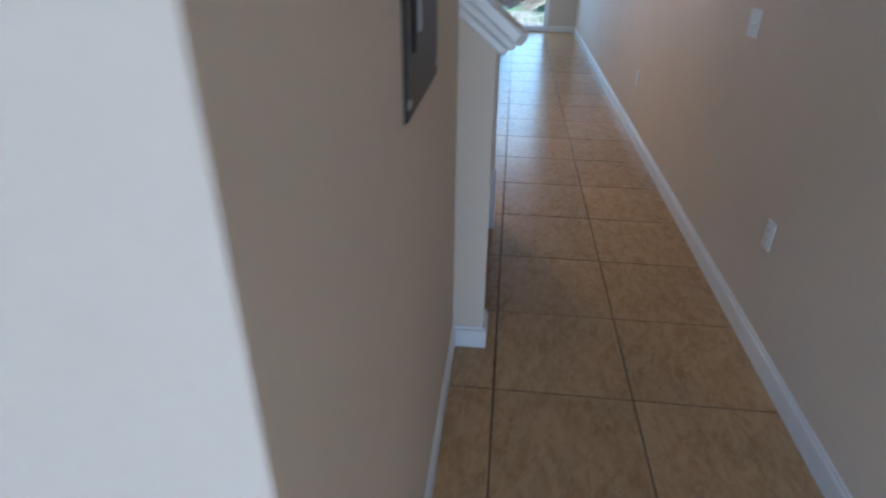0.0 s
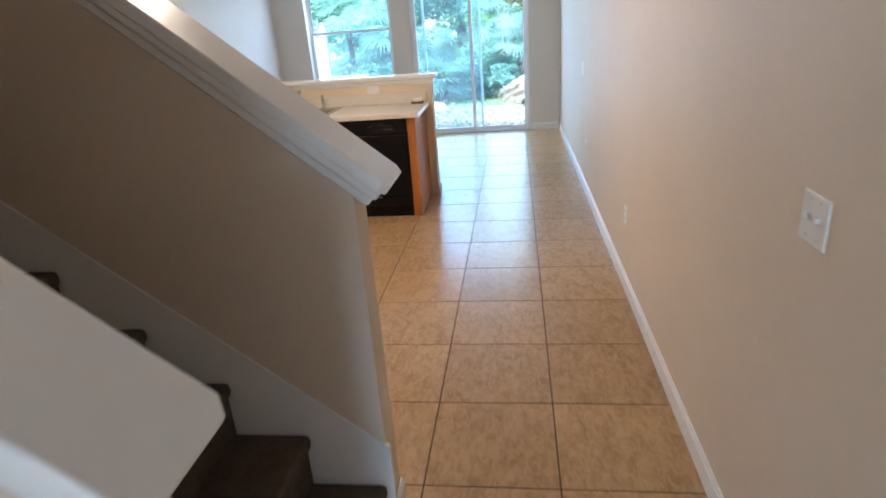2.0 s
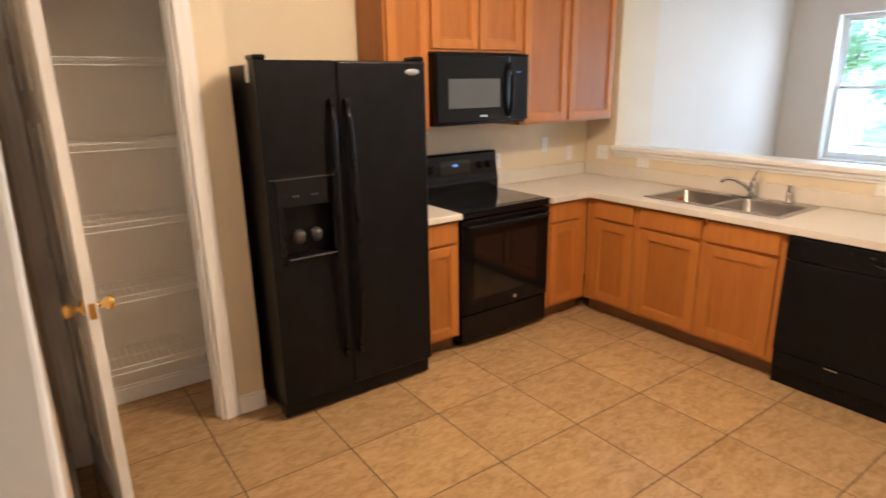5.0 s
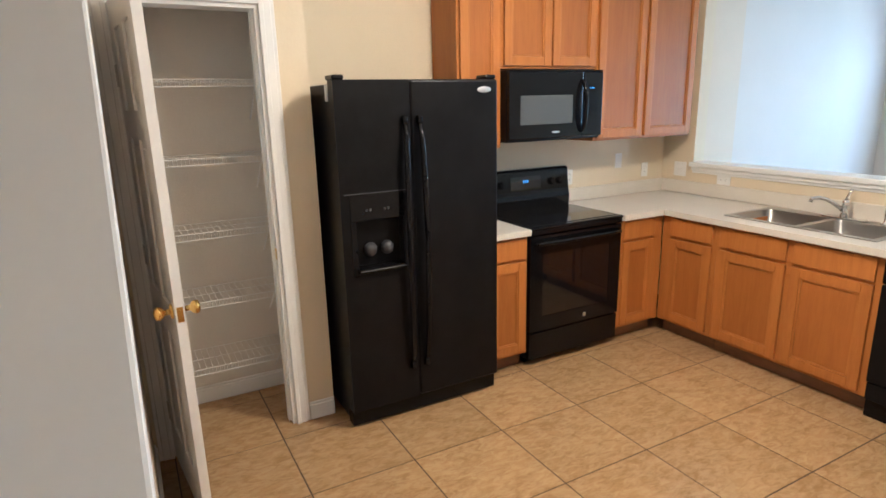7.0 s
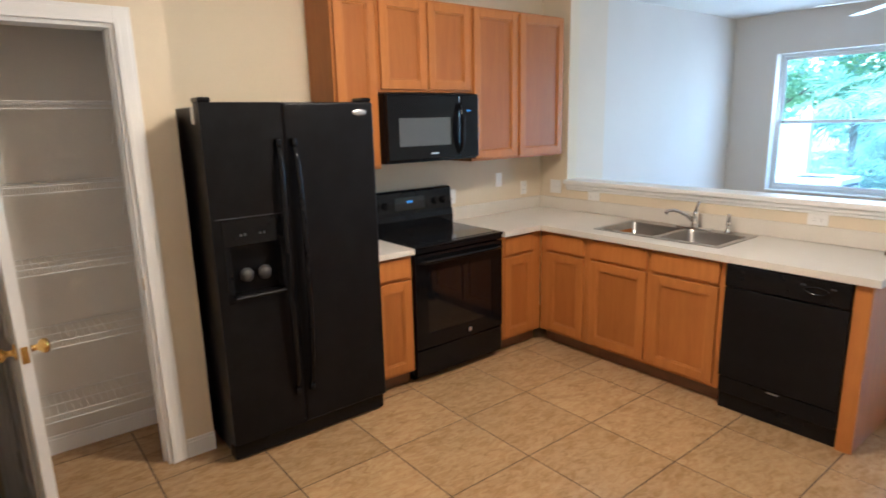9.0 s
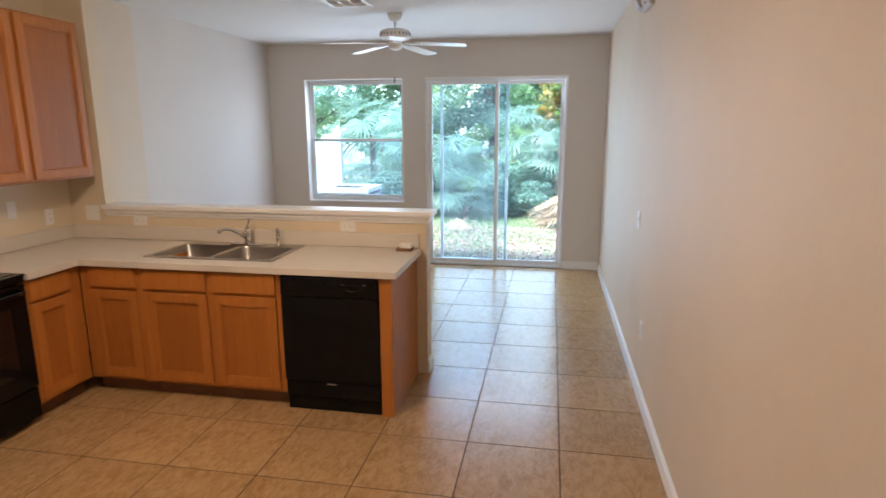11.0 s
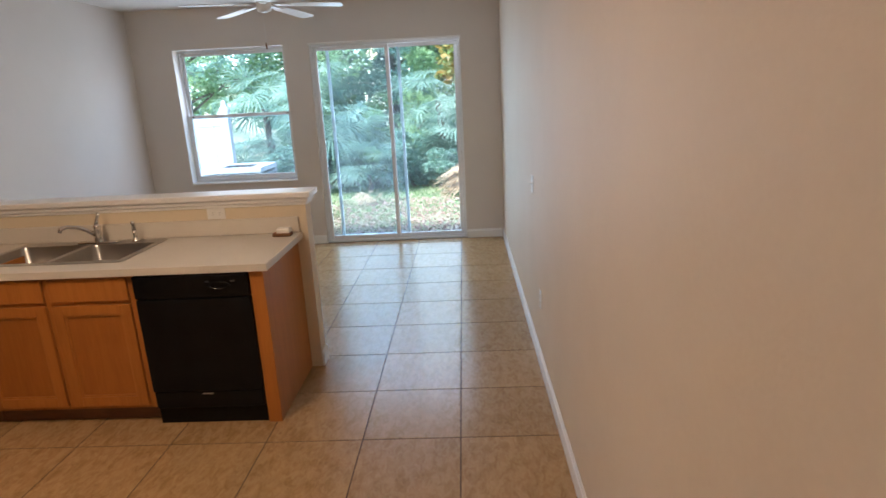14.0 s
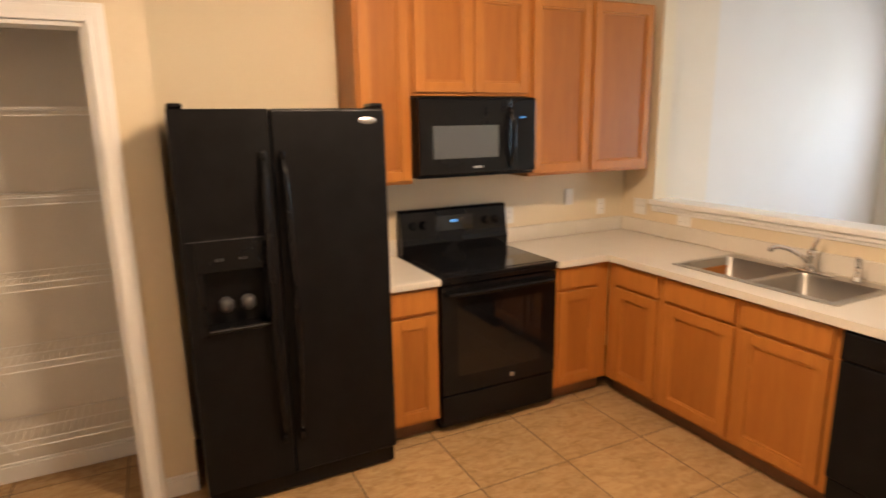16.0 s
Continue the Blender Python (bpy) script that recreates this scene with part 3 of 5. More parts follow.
# ---- kitchen cabinets ----
def front(name, parent, w0, w1, z0, z1, face, axis, panel=True):
    """A cabinet front with frame and recessed panel; face: its plane; axis 'x': faces +x and spans y, axis 'y': faces -y and spans x."""
    t, s, m = 0.020, 0.055, 0.011

    def piece(kind, a, b, c, d, d0, d1, bev, under, mat=WOOD):
        b2 = bmesh.new()
        if axis == "x":
            box(b2, face - t + d0, face - t + d1, a, b, c, d, bev, 2)
        else:
            box(b2, a, b, face + t - d1, face + t - d0, c, d, bev, 2)
        return part(kind, b2, mat, under)

    if not panel:
        return piece(name, w0, w1, z0, z1, 0, t, 0.005, parent)
    door = piece(name, w0 + s - 0.004, w1 - s + 0.004, z0 + s - 0.004, z1 - s + 0.004, 0, t - 0.013, 0.0, parent, WOODSHADE)
    for a, b in ((w0, w0 + s), (w1 - s, w1)):
        piece("stile", a, b, z0, z1, 0, t, 0.003, door)
    for a, b in ((z0, z0 + s), (z1 - s, z1)):
        piece("rail", w0 + s, w1 - s, a, b, 0, t, 0.003, door)
    for a, b, c, d in ((w0 + s, w0 + s + m, z0 + s, z1 - s), (w1 - s - m, w1 - s, z0 + s, z1 - s), (w0 + s + m, w1 - s - m, z0 + s, z0 + s + m), (w0 + s + m, w1 - s - m, z1 - s - m, z1 - s)):
        piece("bead", a, b, c, d, 0, t - 0.005, 0.003, door)
    return door


BX, BY = -3.575, -4.035     # front planes of base cabinet doors
G = 0.022


def base_x(y0, y1, label, filler=0.0):
    """Base cabinet on the side wall, facing +x."""
    c = thing("base_cabinet", (0, 0, 0), label, "cabinet", "kitchen base cabinets")
    b2 = bmesh.new()
    box(b2, KX + 0.002, BX - 0.021, y0, y1, 0.10, 0.875, 0.002)
    part("body", b2, WOOD, c)
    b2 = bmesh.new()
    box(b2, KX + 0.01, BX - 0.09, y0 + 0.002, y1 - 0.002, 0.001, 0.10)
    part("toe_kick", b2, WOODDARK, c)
    front("drawer_front", c, y0 + G, y1 - G - filler, 0.735, 0.862, BX, "x", False)
    front("cabinet_door", c, y0 + G, y1 - G - filler, 0.125, 0.715, BX, "x")
    return c


base_x(-5.505, -5.198, "narrow honey maple base cabinet between refrigerator and range")
base_x(-4.425, -4.016, "honey maple base cabinet beside the range", 0.075)


def base_y(x0, x1, fronts, label, hollow=False):
    """Base cabinet of the peninsula, facing -y."""
    c = thing("base_cabinet", (0, 0, 0), label, "cabinet", "kitchen base cabinets")
    b2 = bmesh.new()
    box(b2, x0, x1, BY + 0.021, PY0 - 0.002, 0.10, 0.66 if hollow else 0.875, 0.002)
    if hollow:
        box(b2, x0, x1, BY + 0.021, BY + 0.045, 0.66, 0.875)
        box(b2, x0, x0 + 0.016, BY + 0.045, PY0 - 0.002, 0.66, 0.875)
        box(b2, x1 - 0.016, x1, BY + 0.045, PY0 - 0.002, 0.66, 0.875)
    part("body", b2, WOOD, c)
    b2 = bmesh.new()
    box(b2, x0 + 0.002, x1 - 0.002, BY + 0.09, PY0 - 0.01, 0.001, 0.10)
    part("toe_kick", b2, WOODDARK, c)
    for a, b in fronts:
        front("drawer_front", c, a, b, 0.735, 0.862, BY, "y", False)
        front("cabinet_door", c, a, b, 0.125, 0.715, BY, "y")
    return c


base_y(-3.592, -3.158, [(-3.515, -3.185)], "honey maple corner base cabinet with drawer and door")
base_y(-3.156, -2.20, [(-3.125, -2.695), (-2.66, -2.235)], "honey maple sink base cabinet with two doors", True)
end = thing("end_panel", (-1.545, BY, 0), "honey maple end panel beside the dishwasher", "panel")
block("front_stile", (-0.037, 0.037, 0.002, 0.024, 0.001, 0.875), WOOD, end, 0.002)
block("side_skin", (-0.037, 0.035, 0.0245, PY0 - 0.002 - BY, 0.001, 0.875), WOOD, end, 0.002)


def wall_cab(y0, y1, z0, doors, label):
    c = thing("wall_cabinet", (0, 0, 0), label, "cabinet", "kitchen wall cabinets")
    b2 = bmesh.new()
    box(b2, KX + 0.002, -3.891, y0, y1, z0, 2.44, 0.002)
    part("body", b2, WOOD, c)
    for a, b in doors:
        front("cabinet_door", c, a, b, z0 + 0.018, 2.425, -3.87, "x")
    return c


wall_cab(-5.505, -5.198, 1.385, [(-5.49, -5.21)], "tall narrow honey maple wall cabinet")
wall_cab(-5.196, -4.432, 1.862, [(-5.178, -4.822), (-4.806, -4.447)], "short honey maple wall cabinet above the microwave")
wall_cab(-4.430, -3.455, 1.385, [(-4.412, -3.985), (-3.955, -3.472)], "honey maple double wall cabinet in the corner")

# worktops
SINK = (-3.19, -2.30, -3.925, -3.425)
bm = bmesh.new()
xs = [KX + 0.002, -3.55, SINK[0] + 0.02, SINK[1] - 0.02, -1.475]
ys = [-4.428, -4.062, SINK[2] + 0.02, SINK[3] - 0.02, PY0 - 0.001]
cells(bm, xs, ys, lambda x, y: (y > -4.06 or x < -3.55) and not (SINK[0] + 0.02 < x < SINK[1] - 0.02 and SINK[2] + 0.02 < y < SINK[3] - 0.02), 0.877, 0.915)
edges = [e for e in bm.edges if len(e.link_faces) == 2 and abs(e.verts[0].co.z - e.verts[1].co.z) < 1e-5 and e.calc_face_angle(0) > 1.0]
bmesh.ops.bevel(bm, geom=edges, offset=0.007, segments=3, affect="EDGES", profile=0.5)
top = thing("worktop", (0, 0, 0), "cream laminate L-shaped worktop with coved backsplash", "worktop")
part("top", bm, COUNTER, top)
bm = bmesh.new()
box(bm, KX + 0.002, KX + 0.022, -4.428, PY0 - 0.022, 0.916, 1.015, 0.004, 2)
box(bm, KX + 0.002, -1.49, PY0 - 0.021, PY0 - 0.001, 0.916, 1.015, 0.004, 2)
part("backsplash", bm, COUNTER, top)
bm = bmesh.new()
box(bm, KX + 0.002, -3.55, -5.505, -5.196, 0.877, 0.915, 0.007, 3)
small = thing("worktop", (0, 0, 0), "small cream laminate worktop between refrigerator and range", "worktop")
part("top", bm, COUNTER, small)
bm = bmesh.new()
box(bm, KX + 0.002, KX + 0.022, -5.505, -5.196, 0.916, 1.015, 0.004, 2)
part("backsplash", bm, COUNTER, small)


# ---- refrigerator ----
def refrigerator():
    c = thing("refrigerator", (-3.44, -6.42, 0), "black textured side-by-side refrigerator with ice dispenser, beside the pantry", "refrigerator")
    W, MID, T = 0.90, 0.388, 1.785
    block("body", (-0.70, -0.075, 0.008, W - 0.008, 0.03, 1.768), BLACK, c, 0.006)
    for name, a, b in (("freezer_door", 0.0, MID - 0.003), ("fridge_door", MID + 0.003, W)):
        bm = bmesh.new()
        if name == "freezer_door":
            ys, zs = [a, 0.075, 0.325, b], [0.105, 0.875, 1.12, T]
            for i in range(3):
                for k in range(3):
                    if (i, k) != (1, 1):
                        box(bm, -0.072, 0.0, ys[i], ys[i + 1], zs[k], zs[k + 1])
            box(bm, -0.072, -0.062, 0.075, 0.325, 0.875, 1.12)
            bmesh.ops.remove_doubles(bm, verts=bm.verts, dist=0.0005)
        else:
            box(bm, -0.072, 0.0, a, b, 0.105, T, 0.012, 3)
        door = part(name, bm, BLACK, c)
        s = -1 if name == "freezer_door" else 1
        y = MID + s * 0.040
        bm = bmesh.new()
        pts = []
        for k in range(15):
            u = k / 14
            pts.append((0.012 + 0.040 * math.sin(math.pi * min(1, max(0, u))) ** 0.35, y + s * 0.010 * math.sin(math.pi * u), 0.30 + 1.30 * u))
        tube(bm, pts, [0.010 + 0.007 * math.sin(math.pi * k / 14) ** 0.4 for k in range(15)], 8)
        box(bm, -0.002, 0.03, y - 0.013, y + 0.013, 0.285, 0.325, 0.006, 2)
        box(bm, -0.002, 0.03, y - 0.013, y + 0.013, 1.575, 1.615, 0.006, 2)
        part("handle", bm, GLOSS, door, "long curved glossy black handle", smooth=True)
    disp = bmesh.new()
    for d in ((0.001, 0.006, 0.045, 0.355, 1.12, 1.25), (0.001, 0.006, 0.045, 0.075, 0.84, 1.12), (0.001, 0.006, 0.325, 0.355, 0.84, 1.12)):
        box(disp, *d, 0.002)
    dp = part("dispenser", disp, GLOSS, c, "glossy black ice and water dispenser panel")
    tray = block("drip_tray", (-0.058, 0.028, 0.068, 0.332, 0.858, 0.880), GLOSS, dp, 0.005, seg=2)
    block("tray_lip", (0.028, 0.031, 0.075, 0.325, 0.868, 0.874), PADDLE, tray, 0.001)
    for y in (0.155, 0.245):
        bm = bmesh.new()
        lathe(bm, [(0.018, 0), (0.03, 0.012), (0.032, 0.045), (0.02, 0.06)], 14, pose(-0.040, y, 0.935, 0, 12, 0))
        part("paddle", bm, PADDLE, dp, "dark grey dispenser paddle", smooth=True)
    for y in (0.13, 0.15, 0.225, 0.245):
        block("button", (0.005, 0.008, y - 0.005, y + 0.005, 1.165, 1.177), PADDLE, dp, 0.001)
    block("trim_line", (0.0005, 0.004, 0.02, 0.37, 1.252, 1.256), PADDLE, c, 0.001, "thin grey trim line")
    block("grille", (-0.10, -0.03, 0.004, W - 0.004, 0.012, 0.10), GLOSS, c, 0.006, seg=2)
    for y in (0.033, 0.868):
        block("hinge_cover", (-0.12, -0.012, y - 0.029, y + 0.029, 1.785, 1.808), GLOSS, c, 0.008, seg=2)
    bm = bmesh.new()
    lathe(bm, [(0.042, 0), (0.042, 0.002), (0.038, 0.0035)], 24, Matrix.Translation((0.0, 0.815, 1.732)) @ Matrix.Rotation(radians(90), 4, "Y") @ Matrix.Diagonal((0.38, 1, 1, 1)))
    part("badge", bm, SILVER, c, "plain silver oval badge", smooth=True)
    block("energy_sticker", (-0.118, -0.085, -0.001, 0.007, 1.69, 1.765), PLATE, c)
    for y in (0.06, 0.84):
        block("foot", (-0.62, -0.56, y - 0.025, y + 0.025, 0.001, 0.03), GLOSS, c)
    for y in (0.06, 0.84):
        block("front_foot", (-0.14, -0.10, y - 0.02, y + 0.02, 0.001, 0.03), GLOSS, c)
    return c


refrigerator()


# ---- range ----
def kitchen_range():
    c = thing("range", (-3.575, -5.19, 0), "black electric range with glass cooktop, between base cabinets", "range")
    W = 0.758
    block("body", (-0.60, -0.045, 0.002, W - 0.002, 0.045, 0.90), BLACK, c, 0.004)
    top = block("cooktop", (-0.605, 0.012, 0.0, W, 0.900, 0.918), GLOSS, c, 0.006, "black cooktop with rounded rim", 2)
    block("glass_plate", (-0.56, -0.03, 0.03, W - 0.03, 0.916, 0.9205), BGLASS, top, 0.001)
    bm = bmesh.new()
    prism(bm, [(-0.615, 0.905), (-0.535, 0.905), (-0.528, 0.985), (-0.540, 1.02), (-0.545, 1.04), (-0.560, 1.185), (-0.575, 1.197), (-0.615, 1.197)], "y", 0.004, W - 0.004)
    bmesh.ops.bevel(bm, geom=list(bm.edges), offset=0.004, segments=2, affect="EDGES", profile=0.5)
    guard = part("backguard", bm, GLOSS, c)
    tilt = Matrix.Translation((-0.5505, 0, 1.10)) @ Matrix.Rotation(radians(-5.5), 4, "Y")
    bm = bmesh.new()
    box(bm, 0.0, 0.003, 0.235, 0.50, -0.045, 0.05, 0.001, m=tilt)
    face = part("display_panel", bm, BGLASS, guard, "dark glass clock display")
    bm = bmesh.new()
    for k, y in enumerate((0.345, 0.362, 0.379)):
        box(bm, 0.003, 0.0036, y, y + 0.010, 0.005, 0.022, m=tilt)
    part("clock_digits", bm, BLUELED, face, "blue clock digits")
    for y in (0.085, 0.155, 0.595, 0.672):
        bm = bmesh.new()
        lathe(bm, [(0.026, 0), (0.024, 0.012), (0.019, 0.024), (0.017, 0.026)], 18, tilt @ Matrix.Translation((0.001, y, 0)) @ Matrix.Rotation(radians(90), 4, "Y"))
        box(bm, 0.024, 0.032, y - 0.005, y + 0.005, -0.018, 0.018, 0.002, m=tilt)
        part("knob", bm, GLOSS, guard, smooth=False)
    bm = bmesh.new()
    ys, zs = [0.004, 0.10, W - 0.10, W - 0.004], [0.235, 0.33, 0.74, 0.86]
    for i in range(3):
        for k in range(3):
            if (i, k) != (1, 1):
                box(bm, -0.042, 0.0, ys[i], ys[i + 1], zs[k], zs[k + 1])
    bmesh.ops.remove_doubles(bm, verts=bm.verts, dist=0.0005)
    door = part("oven_door", bm, GLOSS, c)
    block("oven_window", (-0.035, -0.003, 0.10, W - 0.10, 0.33, 0.74), BGLASS, door)
    block("control_strip", (-0.04, 0.004, 0.002, W - 0.002, 0.868, 0.899), GLOSS, c, 0.004, seg=2)
    bm = bmesh.new()
    tube(bm, [(0.0, 0.035, 0.815), (0.034, 0.045, 0.818), (0.040, 0.12, 0.818), (0.042, W / 2, 0.818), (0.040, W - 0.12, 0.818), (0.034, W - 0.045, 0.818), (0.0, W - 0.035, 0.815)], 0.0125, 8)
    part("handle", bm, GLOSS, door, "black bar handle", smooth=True)
    block("badge", (0.0005, 0.003, W / 2 + 0.06, W / 2 + 0.085, 0.265, 0.290), SILVER, door, 0.001, "plain round silver badge")
    drawer = block("storage_drawer", (-0.045, -0.004, 0.004, W - 0.004, 0.045, 0.225), GLOSS, c, 0.006, seg=2)
    for x in (-0.55, -0.10):
        for y in (0.04, W - 0.04):
            block("foot", (x - 0.02, x + 0.02, y - 0.02, y + 0.02, 0.001, 0.045), GLOSS, c)
    return c


kitchen_range()


# ---- microwave ----
def microwave():
    c = thing("microwave", (-3.80, -5.195, 1.415), "black over-the-range microwave with curved handle, under the short cabinet", "microwave")
    W, T = 0.762, 0.437
    block("body", (-0.395, -0.03, 0.0, W, 0.0, T), BLACK, c, 0.004)
    bm = bmesh.new()
    box(bm, -0.03, 0.0, 0.002, W - 0.175, 0.016, T - 0.008, 0.008, 2)
    door = part("door", bm, GLOSS, c)
    block("window", (-0.004, 0.0015, 0.085, W - 0.260, 0.105, 0.285), GREYGLASS, door, 0.002, "grey meshed door window")
    bm = bmesh.new()
    box(bm, -0.03, -0.002, W - 0.172, W - 0.002, 0.016, T - 0.008, 0.008, 2)
    ctrl = part("control_panel", bm, GLOSS, c)
    bm = bmesh.new()
    for k in range(3):
        y = W - 0.115 + 0.013 * k
        box(bm, -0.002, -0.001, y, y + 0.006, 0.321, 0.330)
    part("clock_digits", bm, BLUELED, ctrl, "blue clock digits")
    for r in range(4):
        for k in range(3):
            y = W - 0.13 + 0.034 * k
            block("button", (-0.003, -0.0006, y, y + 0.02, 0.09 + 0.045 * r, 0.105 + 0.045 * r), GLOSS, ctrl)
    bm = bmesh.new()
    pts = [(0.002 + 0.042 * math.sin(math.pi * k / 12) ** 0.6, W - 0.184, 0.05 + 0.325 * k / 12) for k in range(13)]
    tube(bm, pts, 0.0155, 10)
    part("handle", bm, GLOSS, door, "curved glossy black handle", smooth=True)
    block("badge", (0.0, 0.002, 0.335, 0.395, 0.048, 0.060), SILVER, door, 0.0005, "plain silver badge bar")
    block("vent_grille", (-0.03, -0.008, 0.004, W - 0.004, T - 0.007, T), GLOSS, c)
    return c


microwave()


# ---- dishwasher ----
def dishwasher():
    c = thing("dishwasher", (-2.195, -4.045, 0), "black built-in dishwasher under the worktop", "dishwasher")
    W = 0.608
    block("body", (0.004, W - 0.004, 0.04, 0.60, 0.02, 0.86), BLACK, c)
    block("door", (0.0, W, 0.0, 0.038, 0.205, 0.735), BLACK, c, 0.005, seg=2)
    ctrl = block("control_panel", (0.0, W, -0.006, 0.038, 0.740, 0.868), GLOSS, c, 0.010, seg=3)
    bm = bmesh.new()
    lathe(bm, [(0.055, 0), (0.052, 0.006), (0.036, 0.004), (0.033, 0.001)], 26, Matrix.Translation((0.455, -0.004, 0.805)) @ Matrix.Rotation(radians(90), 4, "X") @ Matrix.Diagonal((1.2, 0.42, 1, 1)))
    part("latch", bm, GLOSS, ctrl, "oval black latch grip", smooth=True)
    for x in (0.385, 0.52):
        block("button", (x, x + 0.022, -0.009, -0.005, 0.825, 0.833), PANELGREY, ctrl)
    block("lower_panel", (0.004, W - 0.004, 0.006, 0.038, 0.105, 0.200), BLACK, c, 0.004, seg=2)
    block("badge", (0.27, 0.33, 0.003, 0.006, 0.186, 0.192), SILVER, c)
    block("toe_kick", (0.002, W - 0.002, 0.03, 0.06, 0.001, 0.10), GLOSS, c)
    return c


dishwasher()


# ---- sink and taps ----
def sink():
    x0, x1, y0, y1 = SINK
    c = thing("kitchen_sink", (0, 0, 0.915), "double-bowl stainless steel sink set in the worktop", "sink")
    xm = (x0 + x1) / 2 + 0.01
    bowls = ((x0 + 0.035, xm - 0.018), (xm + 0.018, x1 - 0.035))
    by0, by1 = y0 + 0.035, y1 - 0.085
    bm = bmesh.new()
    cells(bm, [x0, bowls[0][0], bowls[0][1], bowls[1][0], bowls[1][1], x1], [y0, by0, by1, y1],
          lambda x, y: not (by0 < y < by1 and any(a < x < b for a, b in bowls)), 0.0005, 0.006)
    part("rim", bm, STEEL, c)
    for a, b in bowls:
        bm = bmesh.new()
        rings = []
        for inset, z, rad in ((0.0, 0.005, 0.03), (0.004, -0.01, 0.04), (0.012, -0.15, 0.05), (0.035, -0.178, 0.06), (0.10, -0.183, 0.05)):
            ring = []
            for cx, cy, st in ((b - inset - rad, by1 - inset - rad, 0), (a + inset + rad, by1 - inset - rad, 1), (a + inset + rad, by0 + inset + rad, 2), (b - inset - rad, by0 + inset + rad, 3)):
                for k in range(6):
                    t = (st + k / 5) * math.pi / 2
                    ring.append(bm.verts.new((cx + rad * math.cos(t), cy + rad * math.sin(t), z)))
            rings.append(ring)
        for p, q in zip(rings, rings[1:]):
            for k in range(len(p)):
                bm.faces.new((p[k], p[(k + 1) % len(p)], q[(k + 1) % len(p)], q[k]))
        bm.faces.new(rings[-1])
        bowl = part("bowl", bm, STEEL, c, smooth=True)
        bm = bmesh.new()
        lathe(bm, [(0.045, 0), (0.042, 0.004), (0.03, 0.002), (0.02, 0.0015)], 20, pose((a + b) / 2, (by0 + by1) / 2, -0.1825))
        part("drain", bm, CHROME, bowl, smooth=True)
    return c


sink()


def faucet():
    c = thing("faucet", (-2.70, -3.47, 0.921), "chrome single-lever kitchen faucet behind the sink", "faucet")
    bm = bmesh.new()
    box(bm, -0.125, 0.125, -0.026, 0.026, 0, 0.011, 0.009, 3)
    part("base_plate", bm, CHROME, c, smooth=True)
    bm = bmesh.new()
    lathe(bm, [(0.026, 0.010), (0.023, 0.04), (0.021, 0.085), (0.023, 0.10), (0.017, 0.118)], 18)
    part("body", bm, CHROME, c, smooth=True)
    bm = bmesh.new()
    tube(bm, [(-0.010, -0.010, 0.055), (-0.036, -0.040, 0.088), (-0.070, -0.080, 0.118), (-0.100, -0.115, 0.130), (-0.122, -0.142, 0.124), (-0.130, -0.151, 0.104)], [0.014, 0.0125, 0.0115, 0.011, 0.0115, 0.0125], 10)
    part("spout", bm, CHROME, c, smooth=True)
    bm = bmesh.new()
    tube(bm, [(0.0, 0.0, 0.112), (0.004, 0.006, 0.140), (0.012, 0.014, 0.165), (0.014, 0.016, 0.185)], [0.014, 0.010, 0.009, 0.011], 8)
    part("lever", bm, CHROME, c, smooth=True)
    return c


faucet()
spr = thing("side_sprayer", (-2.475, -3.465, 0.921), "chrome side sprayer beside the faucet", "sprayer")
bm = bmesh.new()
lathe(bm, [(0.024, 0), (0.022, 0.01), (0.013, 0.016), (0.012, 0.05), (0.015, 0.07)], 16)
part("holder", bm, CHROME, spr, smooth=True)
bm = bmesh.new()
tube(bm, [(0, 0, 0.065), (0.002, -0.003, 0.095), (0.006, -0.012, 0.115), (0.010, -0.026, 0.120)], [0.013, 0.012, 0.013, 0.011], 8)
part("spray_head", bm, CHROME, spr, smooth=True)
gad = thing("can_opener", (-1.565, -3.455, 0.915), "small white box with dark base resting on the worktop", "box")
block("base", (-0.06, 0.05, -0.028, 0.03, 0.0005, 0.022), WOODDARK, gad, 0.004)
block("lid", (-0.035, 0.045, -0.03, 0.032, 0.022, 0.050), PLATE, gad, 0.006, "white lid", 2)


